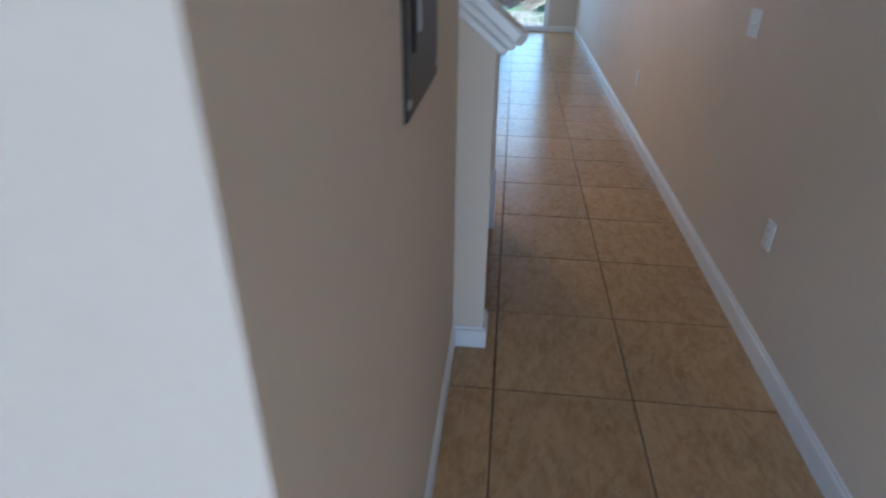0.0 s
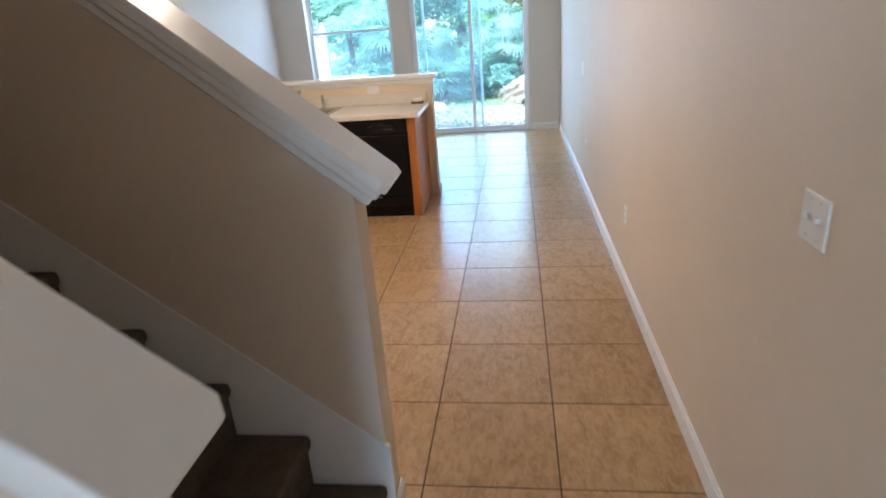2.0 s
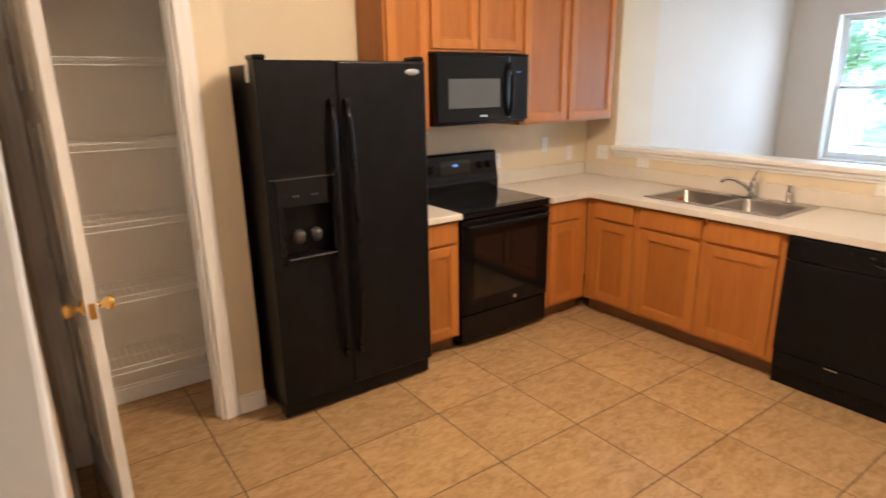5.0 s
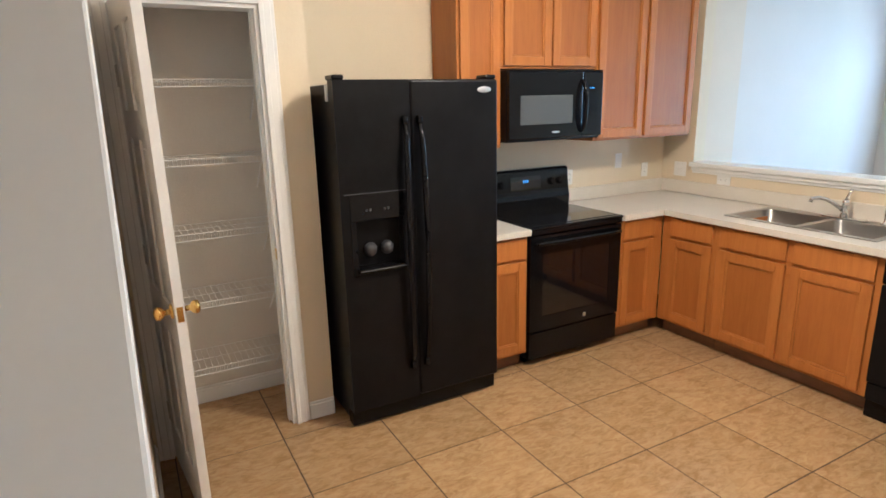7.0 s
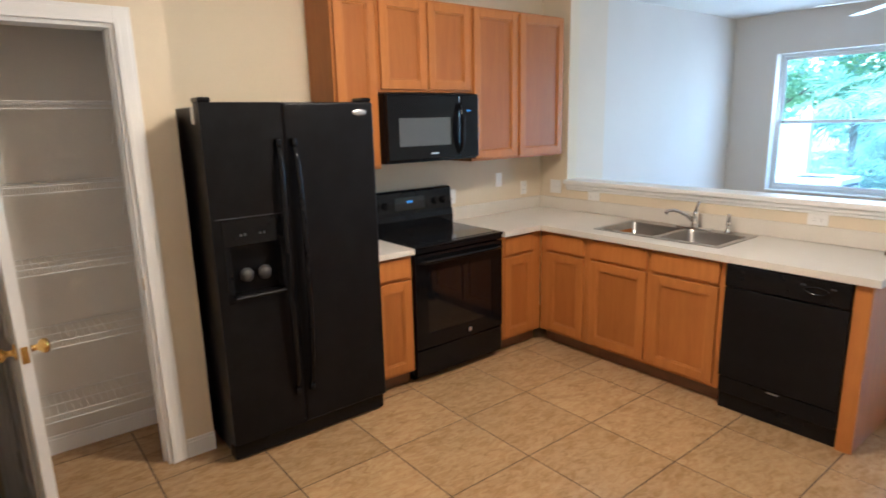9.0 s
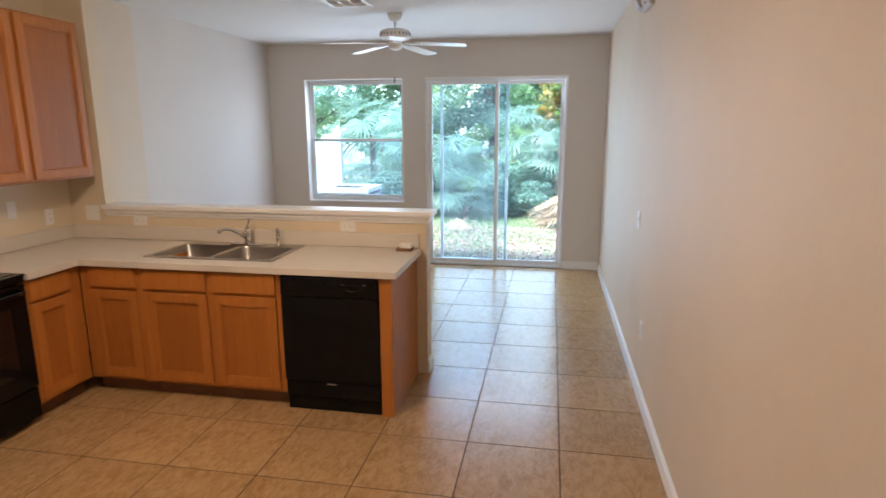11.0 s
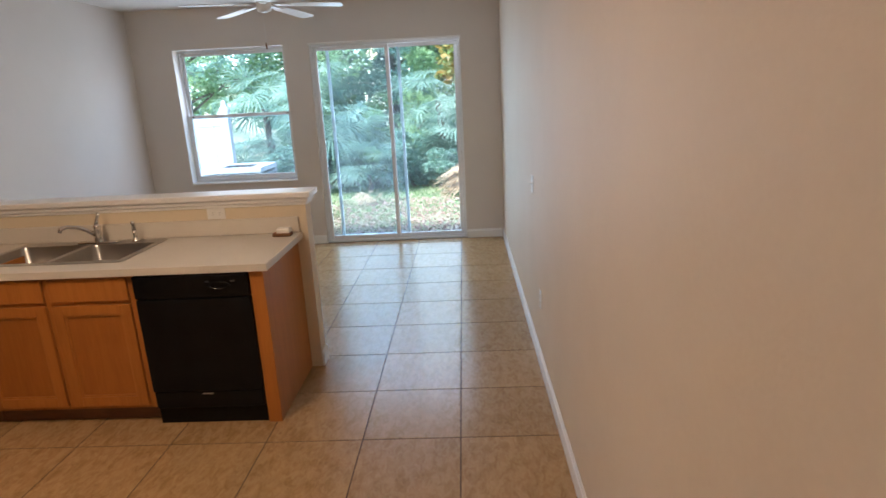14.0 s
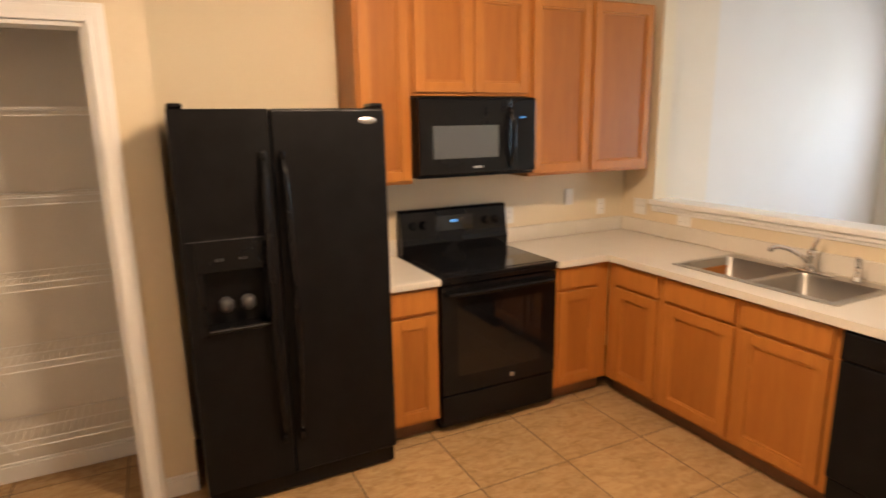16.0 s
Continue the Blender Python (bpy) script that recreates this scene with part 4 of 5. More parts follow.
# ---- pantry door and shelves ----
def pantry_door():
    W, T, HT = 0.605, 0.035, 2.09
    c = thing("pantry_door", (PX + 0.012, PO0 + 0.006, 0.012), "white panelled pantry door standing wide open", "door")
    c.rotation_euler = (0, 0, radians(6.0))
    bm = bmesh.new()
    st = 0.105
    xs = [0, st, W / 2 - 0.04, W / 2 + 0.04, W - st, W]
    zs = [0, 0.20, 0.78, 0.92, 1.55, 1.66, HT - 0.115, HT]
    cells(bm, xs, zs, lambda x, z: not any(zs[k] < z < zs[k + 1] for k in (1, 3, 5)) or not any(xs[k] < x < xs[k + 1] for k in (1, 3)), -T, 0)
    bmesh.ops.transform(bm, matrix=Matrix.Rotation(radians(90), 4, "X"), verts=bm.verts)
    for k in (1, 3, 5):
        for i in (1, 3):
            box(bm, xs[i], xs[i + 1], 0.010, T - 0.010, zs[k], zs[k + 1])
            box(bm, xs[i] + 0.03, xs[i + 1] - 0.03, 0.004, T - 0.004, zs[k] + 0.03, zs[k + 1] - 0.03, 0.004)
    slab = part("slab", bm, TRIM, c)
    for side in (-1, 1):
        bm = bmesh.new()
        y = T if side > 0 else 0.0
        lathe(bm, [(0.031, 0), (0.029, 0.006), (0.012, 0.010), (0.011, 0.028), (0.022, 0.036), (0.028, 0.048), (0.025, 0.060), (0.012, 0.066)], 20, Matrix.Translation((W - 0.062, y, 0.915)) @ Matrix.Rotation(radians(-90 * side), 4, "X"))
        part("knob", bm, BRASS, c, "polished brass door knob", smooth=True)
    block("latch_plate", (W - 0.001, W + 0.0015, 0.006, T - 0.006, 0.885, 0.945), BRASS, c, 0.0005, "brass latch plate")
    for z in (0.25, 1.03, 1.80):
        bm = bmesh.new()
        rod(bm, (-0.004, -0.005, z - 0.045), (-0.004, -0.005, z + 0.045), 0.007)
        box(bm, -0.002, 0.036, -0.0025, -0.0005, z - 0.045, z + 0.045)
        part("hinge", bm, STEEL, c, "dull steel hinge")
    return c


pantry_door()


def wire_shelf(z):
    c = thing("wire_shelf", (KX, -6.95, z), "white wire pantry shelf, empty", "shelf", "pantry shelves")
    Y, D = 0.378, 0.305
    front_bm = bmesh.new()
    for zz in (0.0, -0.032):
        rod(front_bm, (D, -Y, zz), (D, Y, zz), 0.0028, n=6)
    for k in range(40):
        y = -Y + 2 * Y * (k + 0.5) / 40
        rod(front_bm, (D, y, -0.032), (D, y, 0.0), 0.0013, n=4)
    part("front_lip", front_bm, WIRE, c)
    deck = bmesh.new()
    for k in range(24):
        y = -Y + 2 * Y * (k + 0.5) / 24
        rod(deck, (0.012, y, 0.001), (D, y, 0.001), 0.0009, n=4)
    tagged(part("wire_deck", deck, WIRE, c), kind="stuff")
    for x in (0.012, 0.16):
        bm2 = bmesh.new()
        rod(bm2, (x, -Y, -0.003), (x, Y, -0.003), 0.0022, n=6)
        part("cross_wire", bm2, WIRE, c)
    for y in (-0.30, 0.30):
        bm2 = bmesh.new()
        rod(bm2, (0.004, y, -0.20), (0.24, y, -0.004), 0.004, n=6)
        part("brace", bm2, WIRE, c)
    return c


first = wire_shelf(1.806)
for z in (1.433, 1.062, 0.700, 0.335):
    copy_thing(first, pose(KX, -6.95, z))


# ---- plates, panel and fittings on the walls ----
def plate(name, m, label, wide=1, kind="outlet"):
    """A wall plate in its own xz plane, facing -y."""
    c = thing(name, (0, 0, 0), label, "switch" if kind != "outlet" else "outlet")
    c.matrix_world = m
    w = 0.035 + 0.023 * (wide - 1)
    block("cover", (-w, w, -0.006, 0.0, -0.057, 0.057), PLATE, c, 0.003, seg=2)
    for k in range(wide):
        x = (k - (wide - 1) / 2) * 0.046
        if kind == "outlet":
            for z in (-0.02, 0.02):
                bm = bmesh.new()
                box(bm, x - 0.016, x + 0.016, -0.0085, -0.005, z - 0.014, z + 0.014, 0.004, 2)
                sock = part("socket", bm, PLATE, c)
                for dx in (-0.006, 0.006):
                    block("slot", (x + dx - 0.001, x + dx + 0.001, -0.0092, -0.0084, z - 0.003, z + 0.006), SLOT, sock)
        elif kind == "switch":
            bm = bmesh.new()
            box(bm, x - 0.005, x + 0.005, -0.018, -0.005, -0.002, 0.012, 0.002)
            part("toggle", bm, PLATE, c)
        for z in (-0.042, 0.042):
            bm = bmesh.new()
            rod(bm, (x, -0.0072, z), (x, -0.005, z), 0.003, n=8)
            part("screw", bm, SILVER, c)
    return c


EAST = Matrix.Rotation(radians(-90), 4, "Z")       # faces -x
WEST = Matrix.Rotation(radians(90), 4, "Z")        # faces +x
EX = -0.012
plate("light_switch", Matrix.Translation((EX, -7.665, 1.15)) @ EAST, "white double light switch on the hall wall", 2, "switch")
plate("light_switch", Matrix.Translation((EX, -3.04, 1.10)) @ EAST, "white light switch on the living room wall", 1, "switch")
plate("power_outlet", Matrix.Translation((EX, -8.335, 0.47)) @ EAST, "white power outlet low on the hall wall")
plate("power_outlet", Matrix.Translation((EX, -5.505, 0.448)) @ EAST, "white power outlet low on the hall wall")
plate("power_outlet", Matrix.Translation((EX, -3.43, 0.44)) @ EAST, "white power outlet low on the hall wall")
SIDE = Matrix.Rotation(radians(90), 4, "Y")
plate("power_outlet", Matrix.Translation((-2.0, PY0, 1.052)) @ SIDE, "cream power outlet lying sideways under the cap")
plate("power_outlet", Matrix.Translation((-3.62, PY0, 1.052)) @ SIDE, "cream power outlet lying sideways under the cap")
plate("light_switch", Matrix.Translation((-4.02, PY0, 1.105)), "cream double switch beside the wall cabinet", 2, "switch")
plate("power_outlet", Matrix.Translation((KX, -3.867, 1.19)) @ WEST, "cream blank switch plate above the worktop", 1, "blank")
plate("power_outlet", Matrix.Translation((KX, -3.572, 1.10)) @ WEST, "cream power outlet above the worktop")
plate("power_outlet", Matrix.Translation((KX, -4.368, 1.10)) @ WEST, "cream power outlet beside the range")


def breaker_panel():
    c = thing("breaker_panel", (HX, -9.373, 1.212), "dark grey steel breaker panel in the hall wall", "breaker panel")
    block("frame", (0.0, 0.007, -0.175, 0.215, 0.0, 0.78), PANELGREY, c, 0.003)
    door = block("door", (0.007, 0.012, -0.115, 0.155, 0.10, 0.70), PANELGREY, c, 0.003)
    block("hinge_strip", (0.0125, 0.016, -0.090, -0.072, 0.13, 0.58), ACGREY, door, 0.002, "long pale blue-grey hinge strip")
    block("latch", (0.0125, 0.026, -0.110, -0.055, 0.59, 0.66), SLOT, door, 0.004, "black latch block")
    block("latch_lever", (0.026, 0.031, -0.09, -0.07, 0.60, 0.65), SILVER, door, 0.002)
    for y, z in ((-0.16, 0.03), (0.198, 0.03), (-0.16, 0.75), (0.198, 0.75)):
        bm = bmesh.new()
        lathe(bm, [(0.009, 0), (0.008, 0.003), (0.004, 0.004)], 12, Matrix.Translation((0.007, y, z)) @ Matrix.Rotation(radians(90), 4, "Y"))
        part("screw", bm, SILVER, c, smooth=True)
    return c


breaker_panel()


def alarm_siren():
    c = thing("alarm_siren", (EX, -2.78, 2.60), "wedge-shaped alarm siren high on the wall, its shade put into the beige", "alarm")
    bm = bmesh.new()
    prism(bm, [(0.0, -0.10), (0.0, 0.12), (-0.075, 0.11), (-0.095, 0.0), (-0.06, -0.075)], "y", -0.02, 0.12)
    bmesh.ops.bevel(bm, geom=list(bm.edges), offset=0.008, segments=2, affect="EDGES", profile=0.5)
    part("housing", bm, SIRENSHADE, c)
    bm = bmesh.new()
    prism(bm, [(0.0, -0.115), (0.0, 0.12), (-0.055, 0.11), (-0.06, -0.02), (-0.03, -0.11)], "y", -0.30, -0.024)
    bmesh.ops.bevel(bm, geom=list(bm.edges), offset=0.008, segments=2, affect="EDGES", profile=0.5)
    part("side_housing", bm, SIRENSHADE, c)
    block("indicator", (-0.045, -0.040, -0.20, -0.19, -0.09, -0.08), SLOT, c)
    return c


alarm_siren()


# ---- ceiling fan, vent and lamps ----
def ceiling_fan():
    c = thing("ceiling_fan", (-2.08, -1.67, H), "white five-blade ceiling fan at rest on a short rod", "ceiling fan")
    bm = bmesh.new()
    lathe(bm, [(0.03, -0.07), (0.055, -0.055), (0.068, -0.02), (0.07, -0.001)], 24)
    part("canopy", bm, PLATE, c, smooth=True)
    bm = bmesh.new()
    rod(bm, (0, 0, -0.135), (0, 0, -0.065), 0.012, n=12)
    part("rod", bm, PLATE, c, smooth=True)
    bm = bmesh.new()
    lathe(bm, [(0.05, -0.235), (0.105, -0.228), (0.135, -0.215), (0.142, -0.200), (0.142, -0.165), (0.125, -0.146), (0.10, -0.138), (0.03, -0.128)], 28)
    motor = part("motor_housing", bm, PLATE, c)
    for k in range(24):
        a = k * math.tau / 24
        slot = bmesh.new()
        box(slot, 0.1415, 0.1432, -0.004, 0.004, -0.198, -0.172, m=Matrix.Rotation(a, 4, "Z"))
        part("vent_slot", slot, SLOT, motor)
    bm = bmesh.new()
    lathe(bm, [(0.028, -0.318), (0.055, -0.308), (0.062, -0.275), (0.058, -0.236)], 22)
    part("switch_housing", bm, PLATE, c, smooth=True)
    for k in range(5):
        a = radians(-73.5 + 72 * k)
        rot = Matrix.Rotation(a, 4, "Z") @ Matrix.Translation((0, 0, -0.252)) @ Matrix.Rotation(radians(3.5), 4, "Y") @ Matrix.Rotation(radians(-5), 4, "X")
        bm = bmesh.new()
        outline = [(0.20, -0.055), (0.26, -0.062), (0.62, -0.070), (0.655, -0.06), (0.665, -0.03), (0.665, 0.03), (0.655, 0.06), (0.62, 0.070), (0.26, 0.062), (0.20, 0.055)]
        prism(bm, outline, "z", -0.003, 0.003)
        bmesh.ops.transform(bm, matrix=rot, verts=bm.verts)
        blade = part("blade", bm, PLATE, c)
        bm = bmesh.new()
        prism(bm, [(0.09, -0.018), (0.17, -0.03), (0.25, -0.035), (0.25, 0.035), (0.17, 0.03), (0.09, 0.018)], "z", -0.010, -0.004)
        bmesh.ops.transform(bm, matrix=rot, verts=bm.verts)
        part("blade_iron", bm, PLATE, blade)
    bm = bmesh.new()
    rod(bm, (-0.01, -0.02, -0.56), (-0.01, -0.02, -0.30), 0.0016, n=5)
    chain = part("pull_chain", bm, SILVER, c)
    bm = bmesh.new()
    lathe(bm, [(0.004, -0.615), (0.008, -0.605), (0.006, -0.57), (0.003, -0.56)], 10, pose(-0.01, -0.02, 0))
    part("pull_knob", bm, WOODDARK, chain, "small dark pull knob", smooth=True)
    return c


ceiling_fan()
vent = thing("ceiling_vent", (-2.335, -2.265, H), "white metal air vent in the ceiling", "vent")
bm = bmesh.new()
for d in ((-0.18, 0.18, -0.16, -0.125), (-0.18, 0.18, 0.125, 0.16), (-0.18, -0.14, -0.125, 0.125), (0.14, 0.18, -0.125, 0.125)):
    box(bm, *d, -0.012, -0.001, 0.003)
part("frame", bm, PLATE, vent)
block("backing", (-0.14, 0.14, -0.125, 0.125, -0.003, -0.001), ACGREY, vent)
for x in (-0.045, 0.045):
    block("divider", (x - 0.006, x + 0.006, -0.125, 0.125, -0.0165, -0.004), PLATE, vent)
for k in range(9):
    y = -0.11 + 0.0275 * k
    bm = bmesh.new()
    box(bm, -0.14, 0.14, -0.010, 0.010, -0.001, 0.001, m=pose(0, y, -0.009, 38 if k < 5 else -38, 0, 0))
    part("slat", bm, PLATE, vent)


def dome_lamp(x, y, r, label):
    c = thing("ceiling_lamp", (x, y, H), label, "lamp")
    bm = bmesh.new()
    lathe(bm, [(r, -0.022), (r + 0.008, -0.012), (r + 0.008, -0.001)], 30)
    part("base", bm, PLATE, c, smooth=True)
    bm = bmesh.new()
    lathe(bm, [(0.01, -0.082), (r * 0.45, -0.076), (r * 0.8, -0.055), (r * 0.96, -0.024)], 30)
    sh = part("shade", bm, DIFFUSER, c, "glowing white glass shade", smooth=True)
    return c


dome_lamp(-2.25, -5.45, 0.16, "white glass dome lamp on the kitchen ceiling")


# ---- garden ----
GZ = -0.12
bm = bmesh.new()
N = 60
grid = {}
for i in range(N + 1):
    for j in range(N + 1):
        u, v = i / N * 2 - 1, j / N
        x = -2 + 400 * u * abs(u) ** 1.6
        y = -14 + 314 * v ** 2.2
        bump = 0.05 * noise.noise((x * 0.5, y * 0.5, 0)) if y > 0.8 else 0.0
        grid[i, j] = bm.verts.new((x, y, GZ + bump - (0.02 if y < 0.8 else 0)))
for i in range(N):
    for j in range(N):
        bm.faces.new((grid[i, j], grid[i + 1, j], grid[i + 1, j + 1], grid[i, j + 1]))
structure("ground", bm, GROUND, "patchy grass ground with brown fallen leaves", "ground")
bm = bmesh.new()
box(bm, KX - 0.5, 0.5, 0.2, 0.55, GZ - 0.05, -0.05, 0.01)
structure("door_step", bm, ACGREY, "pale concrete strip outside the sliding door", "step")


def leaf_mesh(name, mat, pts, size, flat=0.5, long=1.8, seed=1):
    """Many small leaves, each a folded diamond, at pts."""
    rng = np.random.default_rng(seed)
    pts = np.asarray(pts, float)
    n = len(pts)
    a = rng.normal(size=(n, 3))
    a[:, 2] *= flat
    a /= np.linalg.norm(a, axis=1)[:, None]
    b = np.cross(a, rng.normal(size=(n, 3)))
    b /= np.linalg.norm(b, axis=1)[:, None]
    c = np.cross(a, b)
    s = size * rng.uniform(0.6, 1.3, n)[:, None]
    v = np.stack([pts - a * s * long / 2, pts + b * s / 2 + c * s * 0.15, pts + a * s * long / 2, pts - b * s / 2 + c * s * 0.15], axis=1).reshape(-1, 3)
    f = [(4 * k, 4 * k + 1, 4 * k + 2, 4 * k + 3) for k in range(n)]
    me = bpy.data.meshes.new(name)
    me.from_pydata(v.tolist(), [], f)
    me.materials.append(mat)
    return me


def clumps(rng, centres, radius, per, squash=0.75):
    out = []
    for cx, cy, cz in centres:
        d = rng.normal(size=(per, 3))
        d /= np.linalg.norm(d, axis=1)[:, None]
        r = radius * rng.uniform(0.5, 1.15) * rng.uniform(0.35, 1.0, per)[:, None] ** 0.6
        out.append(np.array([cx, cy, cz]) + d * r * np.array([1, 1, squash]))
    return np.concatenate(out)


def tree(x, y, height, spread, mat, leaf, seed, label, per=230, count=26, low=0.35, lean=0.0):
    rng = np.random.default_rng(seed)
    c = thing("tree", (x, y, GZ - 0.02), label, "tree", "garden trees")
    bm = bmesh.new()
    pts = [(lean * k / 6 * height * 0.3 + rng.normal() * 0.05, rng.normal() * 0.05, height * 0.8 * k / 6) for k in range(7)]
    tube(bm, pts, [height * 0.022 * (1 - 0.75 * k / 6) + 0.02 for k in range(7)], 9)
    ends = []
    for k in range(count):
        z0 = height * rng.uniform(low, 0.78)
        base = np.array([lean * height * 0.3 * z0 / (height * 0.8), 0, z0])
        ang, up = rng.uniform(0, math.tau), rng.uniform(0.0, 0.6)
        ln = spread * rng.uniform(0.35, 1.0)
        end = base + np.array([math.cos(ang) * ln, math.sin(ang) * ln, up * ln])
        mid = (base + end) / 2 + np.array([0, 0, 0.12 * ln])
        tube(bm, [tuple(base), tuple(mid), tuple(end)], [0.035, 0.022, 0.008], 5)
        ends.append(tuple(end))
        ends.append(tuple(mid))
    part("trunk", bm, BARK, c)
    me = leaf_mesh("crown", mat, clumps(rng, ends, spread * 0.30, per), leaf, seed=seed + 50)
    crown = new("crown", me)
    crown.parent = c
    return c


def fan_frond(bm, origin, yaw, pitch, stem, size, rng, blades=30, arc=250, droop=0.18, bend=0.75):
    """One fan palm frond: an arching stem and a fan of narrow split blades that hangs from its end."""
    d = Vector((math.cos(yaw) * math.cos(pitch), math.sin(yaw) * math.cos(pitch), math.sin(pitch)))
    side = Vector((-math.sin(yaw), math.cos(yaw), 0))
    hub = Vector(origin) + d * stem
    tube(bm, [origin, tuple((Vector(origin) + hub) / 2 + Vector((0, 0, 0.03))), tuple(hub)], [0.012, 0.009, 0.006], 4)
    low = pitch - bend * rng.uniform(0.6, 1.3)
    d = Vector((math.cos(yaw) * math.cos(low), math.sin(yaw) * math.cos(low), math.sin(low)))
    up = d.cross(side)
    lean = rng.uniform(-0.4, 0.4)
    side = (side * math.cos(lean) + up * math.sin(lean)).normalized()
    up = d.cross(side)
    for k in range(blades):
        t = radians((k / (blades - 1) - 0.5) * arc)
        ln = size * (0.66 + 0.34 * math.cos(t * 0.7)) * rng.uniform(0.86, 1.08)
        dirn = (d * math.cos(t) + side * math.sin(t)).normalized()
        w = (side * math.cos(t) - d * math.sin(t)).normalized() * size * 0.020
        p0, p1 = hub, hub + dirn * ln * 0.5 + up * (0.015 * (1 if k % 2 else -1))
        p2 = hub + dirn * ln + Vector((0, 0, -droop * ln * rng.uniform(0.5, 1.5)))
        vs = [bm.verts.new(p) for p in (p0, p1 + w, p2, p1 - w)]
        bm.faces.new(vs)


def palm(x, y, trunk, fronds, size, stem, mat, seed, label, pitch=(0.1, 1.2)):
    rng = np.random.default_rng(seed)
    c = thing("palm", (x, y, GZ - 0.02), label, "palm", "garden palms")
    bm = bmesh.new()
    tube(bm, [(0, 0, 0), (0.03, 0.02, trunk * 0.5), (0.0, 0.0, trunk)], [0.10, 0.085, 0.09] if trunk > 0.5 else [0.06, 0.06, 0.05], 9)
    part("trunk", bm, BARK, c)
    bm = bmesh.new()
    for k in range(fronds):
        yaw = k * 2.4 + rng.uniform(-0.3, 0.3)
        fan_frond(bm, (0, 0, trunk), yaw, rng.uniform(*pitch), stem * rng.uniform(0.7, 1.2), size * rng.uniform(0.8, 1.15), rng)
    part("crown", bm, mat, c)
    return c


# broad-leaved trees behind the lawn
for x, y, hgt, spr, mat, leaf, seed, label in (
        (-7.2, 7.6, 6.5, 2.2, LEAF_A, 0.10, 1, "leafy green tree behind the fence"),
        (-4.6, 8.6, 7.5, 2.4, LEAF_A, 0.10, 2, "tall leafy tree with bright green crown"),
        (-2.2, 9.2, 7.0, 2.3, LEAF_B, 0.09, 3, "dense blue-green tree at the wood edge"),
        (0.3, 9.0, 7.2, 2.3, LEAF_A, 0.10, 4, "leafy green tree at the wood edge"),
        (2.9, 8.2, 6.8, 2.2, LEAF_B, 0.10, 5, "dense green tree at the wood edge"),
        (-6.0, 12.0, 9.0, 3.2, LEAF_B, 0.13, 6, "tall dark green tree in the wood"),
        (-1.2, 12.5, 9.5, 3.3, LEAF_A, 0.13, 7, "tall green tree in the wood"),
        (3.4, 12.5, 9.0, 3.2, LEAF_B, 0.13, 8, "tall green tree in the wood")):
    tree(x, y, hgt, spr, mat, leaf * 0.62, seed, label, per=420, low=0.12)
tree(-0.40, 4.7, 3.4, 0.8, LEAF_Y, 0.10, 21, "magnolia with green and orange-brown leaves", per=30, count=16, low=0.42)

# palms and palmettos
for x, y, tr, n, size, stem, seed, pitch, label in (
        (-3.3, 5.0, 1.25, 16, 0.95, 0.7, 31, (-0.2, 1.2), "fan palm with blue-green fronds near the fence"),
        (-4.6, 5.6, 1.7, 15, 1.0, 0.8, 32, (-0.2, 1.2), "fan palm with blue-green fronds behind the fence"),
        (-2.35, 4.6, 0.35, 14, 0.85, 0.6, 33, (0.1, 1.3), "low green palmetto clump"),
        (-0.55, 5.2, 0.9, 16, 0.85, 0.65, 34, (-0.4, 1.2), "fan palm with drooping pale green fronds"),
        (0.7, 5.6, 1.3, 14, 1.0, 0.7, 36, (-0.3, 1.2), "fan palm with pale fronds"),
        (-3.9, 6.3, 2.0, 15, 0.95, 0.7, 38, (-0.3, 1.2), "fan palm with blue-green fronds in the shade"),
        (-2.75, 5.6, 0.9, 14, 0.9, 0.65, 39, (-0.2, 1.2), "fan palm with blue-green fronds"),
        (-0.95, 5.9, 1.7, 15, 0.9, 0.7, 40, (-0.4, 1.2), "fan palm with pale arching fronds"),
        (0.1, 5.1, 0.5, 13, 0.85, 0.6, 41, (0.0, 1.2), "low pale palmetto clump"),
        (-4.25, 4.95, 0.35, 14, 0.95, 0.7, 42, (0.0, 1.2), "low blue-green palmetto clump by the fence"),
        (-5.1, 5.5, 0.6, 15, 0.95, 0.7, 43, (-0.1, 1.2), "low blue-green palmetto clump in the shade"),
        (-3.75, 5.6, 0.5, 14, 0.95, 0.7, 44, (0.0, 1.2), "low blue-green palmetto clump in the shade"),
        (-1.55, 6.2, 0.5, 14, 0.9, 0.7, 37, (0.1, 1.3), "low green palmetto clump")):
    palm(x, y, tr, n, size * 0.78, stem * 0.85, FROND, seed, label, pitch)

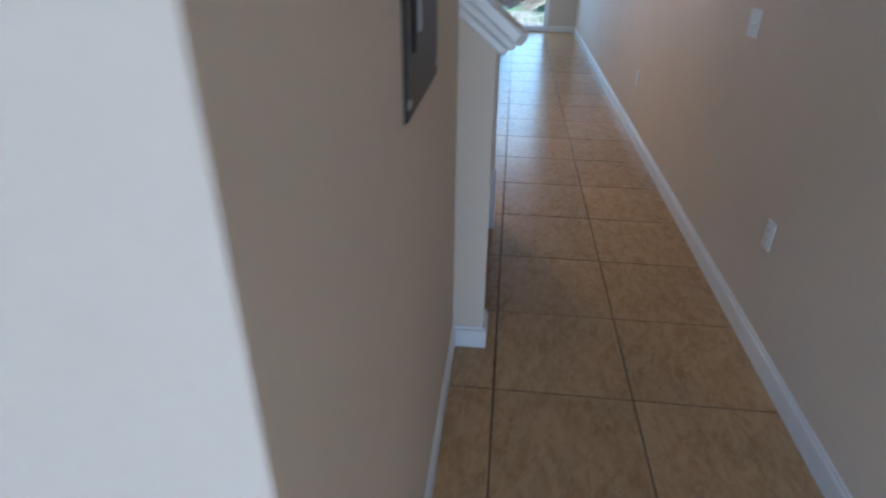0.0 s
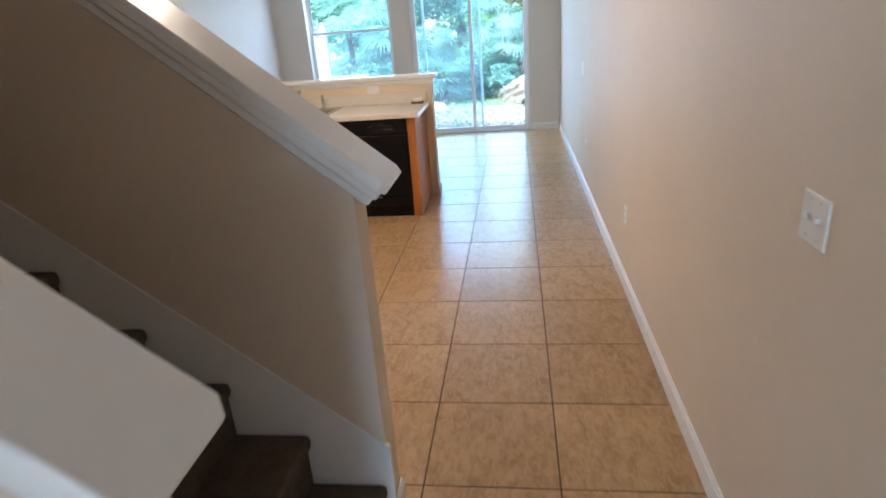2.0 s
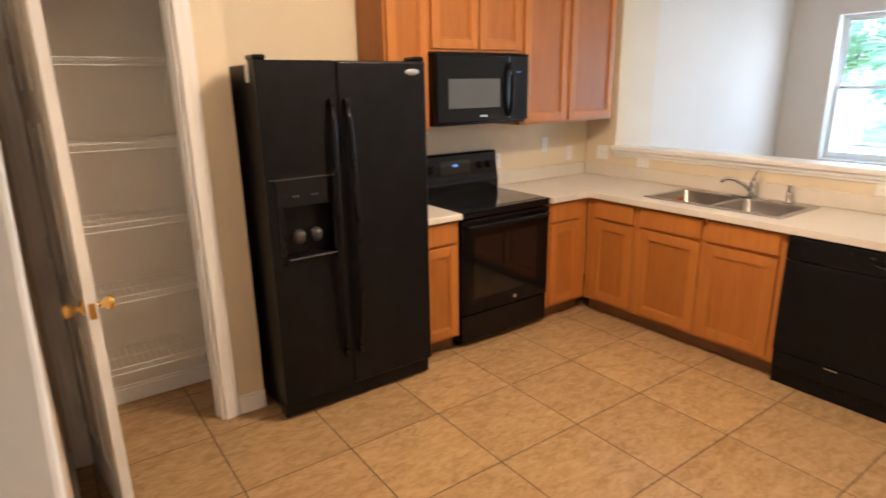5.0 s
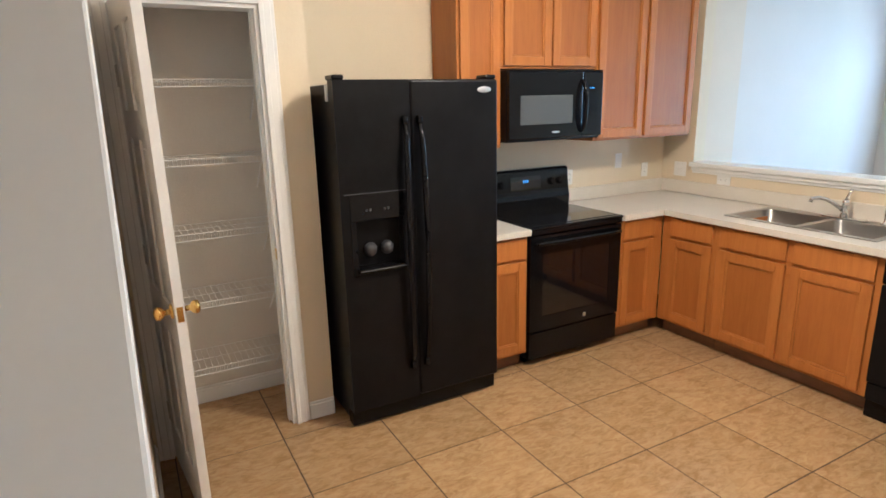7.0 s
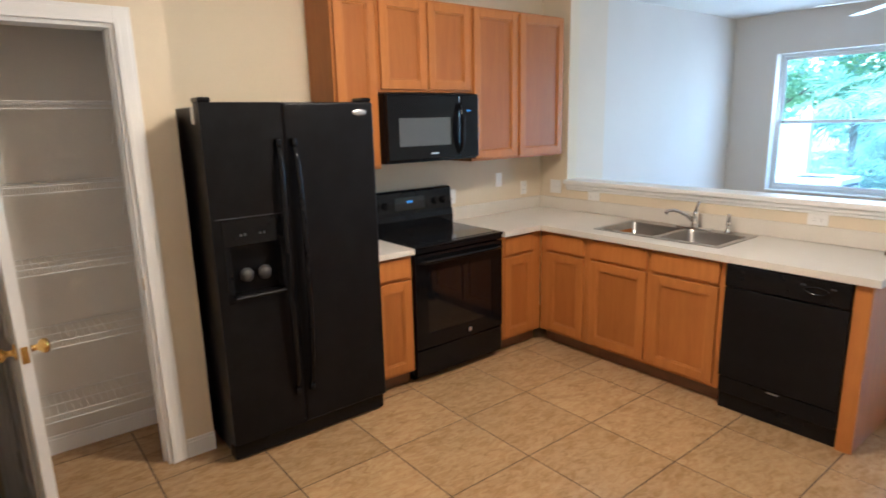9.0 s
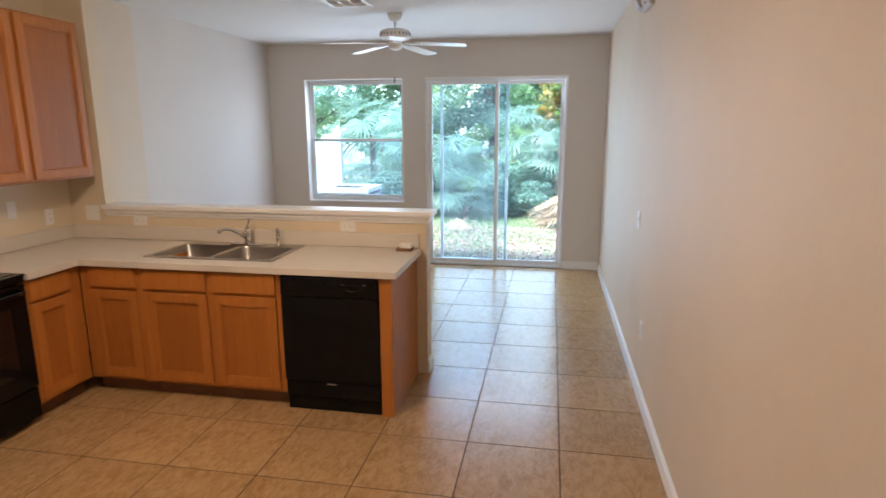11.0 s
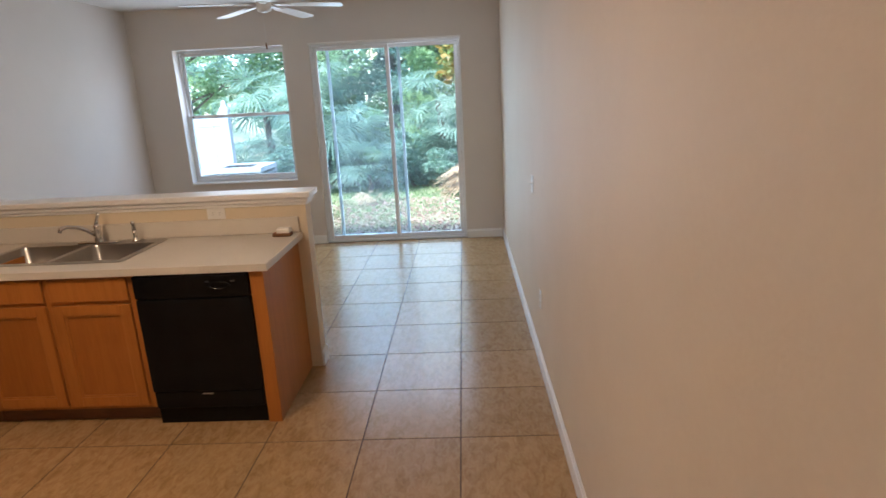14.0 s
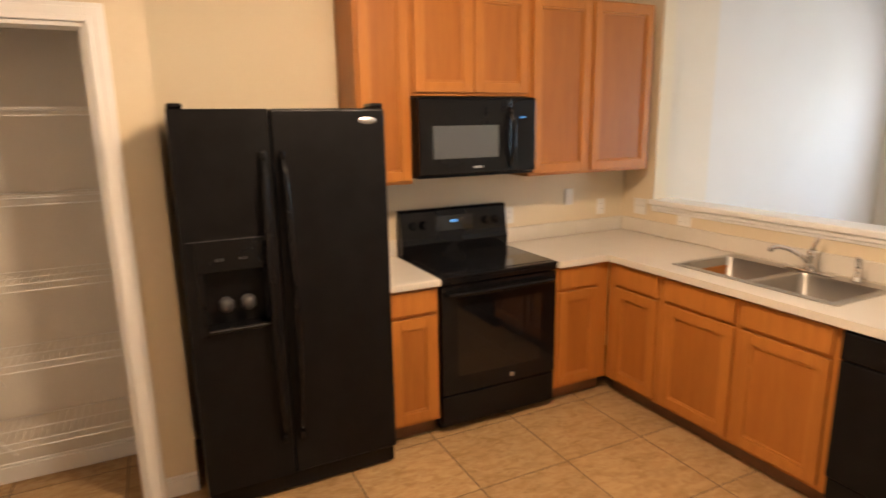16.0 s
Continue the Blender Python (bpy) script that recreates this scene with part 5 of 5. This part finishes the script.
# fern-like shrubs at the lawn's edge
for k, (x, y, r) in enumerate(((-1.5, 4.9, 0.75), (-2.4, 5.4, 0.8), (-0.75, 4.75, 0.5), (0.4, 4.9, 0.6), (-3.6, 4.6, 0.6), (-2.0, 7.2, 1.2), (-0.2, 7.0, 1.2), (-4.4, 7.0, 1.3), (1.6, 6.6, 1.2))):
    rng = np.random.default_rng(70 + k)
    c = thing("shrub", (x, y, GZ - 0.02), "feathery green shrub at the lawn edge", "shrub", "garden shrubs")
    bm = bmesh.new()
    cents = []
    for q in range(12):
        a = rng.uniform(0, math.tau)
        rr = r * rng.uniform(0.2, 0.9)
        tip = (math.cos(a) * rr, math.sin(a) * rr, r * rng.uniform(0.35, 1.45))
        tube(bm, [(0, 0, 0), (tip[0] * 0.4, tip[1] * 0.4, tip[2] * 0.6), tip], [0.012, 0.008, 0.004], 4)
        cents.append(tip)
        cents.append((tip[0] * 0.75, tip[1] * 0.75, tip[2] * 0.55))
    part("stems", bm, BARK, c)
    cr = new("leaves", leaf_mesh("leaves", LEAF_A if k % 2 else LEAF_B, clumps(rng, cents, r * 0.36, 240), 0.042, long=2.6, seed=90 + k))
    cr.parent = c

# dry fallen fronds
for k, (x, y, s) in enumerate(((-0.42, 4.0, 0.85), (-2.12, 3.3, 0.38))):
    rng = np.random.default_rng(120 + k)
    c = thing("dry_palm_fronds", (x, y, GZ - 0.02), "heap of pale dry fallen palm fronds", "dry fronds")
    for q in range(6 if k == 0 else 3):
        bm = bmesh.new()
        fan_frond(bm, (rng.uniform(0, 0.25), rng.uniform(-0.1, 0.2), 0.30 * s + 0.06 * q), radians(190 + rng.uniform(-40, 30)), -0.25, 0.1, s * rng.uniform(0.8, 1.1), rng, 26, 150, 0.12, 0.1)
        part("frond", bm, DRY, c)

# grass blades and fallen leaves
rng = np.random.default_rng(5)
n = 22000
gx, gy = rng.uniform(-5.5, 2.5, n), 0.7 + 4.6 * rng.uniform(0, 1, n)
keep = [noise.noise((a * 0.8, b * 0.8, 3)) > 0.25 - 0.45 * (b - 0.7) for a, b in zip(gx, gy)]
pts = [(a, b, GZ + 0.03) for a, b, kk in zip(gx, gy, keep) if kk]
tagged(new("grass", leaf_mesh("grass", GRASS, pts, 0.016, flat=3.0, long=3.2, seed=6)), "short patchy green lawn grass", "grass", kind="stuff")
n = 15000
gx, gy = rng.uniform(-5.5, 2.5, n), 0.6 + 2.9 * rng.uniform(0, 1, n) ** 1.5
pts = [(a, b, GZ + 0.035) for a, b in zip(gx, gy)]
tagged(new("fallen_leaves", leaf_mesh("fallen_leaves", LITTER, pts, 0.028, flat=0.12, long=1.5, seed=7)), "brown fallen leaves scattered on the lawn", "leaves", kind="stuff")
# far woods, too dense to count
pts = clumps(rng, [(rng.uniform(-16, 14), rng.uniform(14, 20), rng.uniform(0, 5)) for k in range(120)], 1.2, 110)
tagged(new("far_woods", leaf_mesh("far_woods", LEAF_B, pts, 0.22, seed=8)), "dense green woods beyond the garden", "woods", kind="stuff")


# ---- fence and air conditioner ----
fence = thing("vinyl_fence", (-4.42, 3.0, GZ), "white vinyl privacy fence ending in a capped post", "fence")
bm = bmesh.new()
box(bm, -0.065, 0.065, -0.065, 0.065, -0.05, 1.70, 0.006, 2)
post = part("post", bm, VINYL, fence)
bm = bmesh.new()
lathe(bm, [(0.098, 1.70), (0.098, 1.73), (0.05, 1.80), (0.045, 1.83), (0.03, 1.87), (0.004, 1.885)], 4, Matrix.Rotation(radians(45), 4, "Z"))
part("post_cap", bm, VINYL, post)
for z in (0.12, 1.47):
    block("rail", (-2.6, -0.065, -0.022, 0.022, z, z + 0.13), VINYL, fence, 0.004)
for k in range(16):
    block("board", (-0.065 - 0.158 * (k + 1) + 0.003, -0.065 - 0.158 * k, -0.012, 0.012, 0.25, 1.47), VINYL, fence, 0.003)

ac = thing("air_conditioner", (-3.86, 1.95, GZ), "light grey outdoor air conditioner with slatted sides", "air conditioner")
ac.scale = (1, 1, 1.13)
block("base", (-0.45, 0.45, -0.40, 0.40, 0.0, 0.06), UNIT, ac, 0.01)
block("coil", (-0.38, 0.38, -0.33, 0.33, 0.06, 0.74), SLOT, ac)
for dx in (-0.395, 0.395):
    for dy in (-0.345, 0.345):
        block("corner_post", (dx - 0.03, dx + 0.03, dy - 0.03, dy + 0.03, 0.06, 0.74), UNIT, ac, 0.006)
for k in range(13):
    bm = bmesh.new()
    z = 0.10 + 0.048 * k
    for d in ((-0.37, 0.37, -0.362, -0.350), (-0.37, 0.37, 0.350, 0.362), (-0.412, -0.400, -0.32, 0.32), (0.400, 0.412, -0.32, 0.32)):
        box(bm, *d, z, z + 0.022)
    part("louvre", bm, UNIT, ac)
bm = bmesh.new()
cells(bm, [-0.43, -0.25, 0.25, 0.43], [-0.38, -0.23, 0.23, 0.38], lambda x, y: not (abs(x) < 0.25 and abs(y) < 0.23), 0.74, 0.80)
rim = [e for e in bm.edges if all(v.co.z > 0.79 for v in e.verts) and e.calc_face_angle(0) > 1.0]
bmesh.ops.bevel(bm, geom=rim, offset=0.03, segments=3, affect="EDGES", profile=0.5)
part("top_cover", bm, VINYL, ac, "pale rounded top cover")
for k in range(5):
    bm = bmesh.new()
    r = 0.05 + 0.045 * k
    tube(bm, [(r * math.cos(t * math.tau / 24), r * math.sin(t * math.tau / 24), 0.79) for t in range(25)], 0.006, 5)
    part("grille_ring", bm, SLOT, ac)


# ---- floor tiles ----
TP, TQ = 0.506, 0.508


def tile_mesh(wx, wy):
    b2 = bmesh.new()
    box(b2, 0.0032, wx - 0.0032, 0.0032, wy - 0.0032, -0.012, 0.0, 0.0005)
    return mesh_of(b2, "tile", TILE)


shared = {}


rows, cols = range(-17, 10), range(-1, 9)
for j in rows:
    for i in cols:
        x1, x0 = -0.02 - TP * i, -0.02 - TP * (i + 1)
        y0, y1 = -4.735 + TQ * j, -4.735 + TQ * (j + 1)
        if y1 > S1:
            low = KX
        elif y1 > HY:
            low = -1.5
        else:
            low = -3.2
        x0, x1 = max(x0, KX + 0.001), min(x1, -0.013)
        y0, y1 = max(y0, -12.95), min(y1, -0.001)
        if x1 - x0 < 0.012 or y1 - y0 < 0.012 or x1 < low + 0.02:
            continue
        if x0 < KX + 0.5 and y1 < S1:
            continue
        key = (round(x1 - x0, 3), round(y1 - y0, 3))
        if key not in shared:
            shared[key] = tile_mesh(*key)
        ob = new("tile", shared[key])
        ob.location = (x0, y0, 0)
        ob.parent = floor
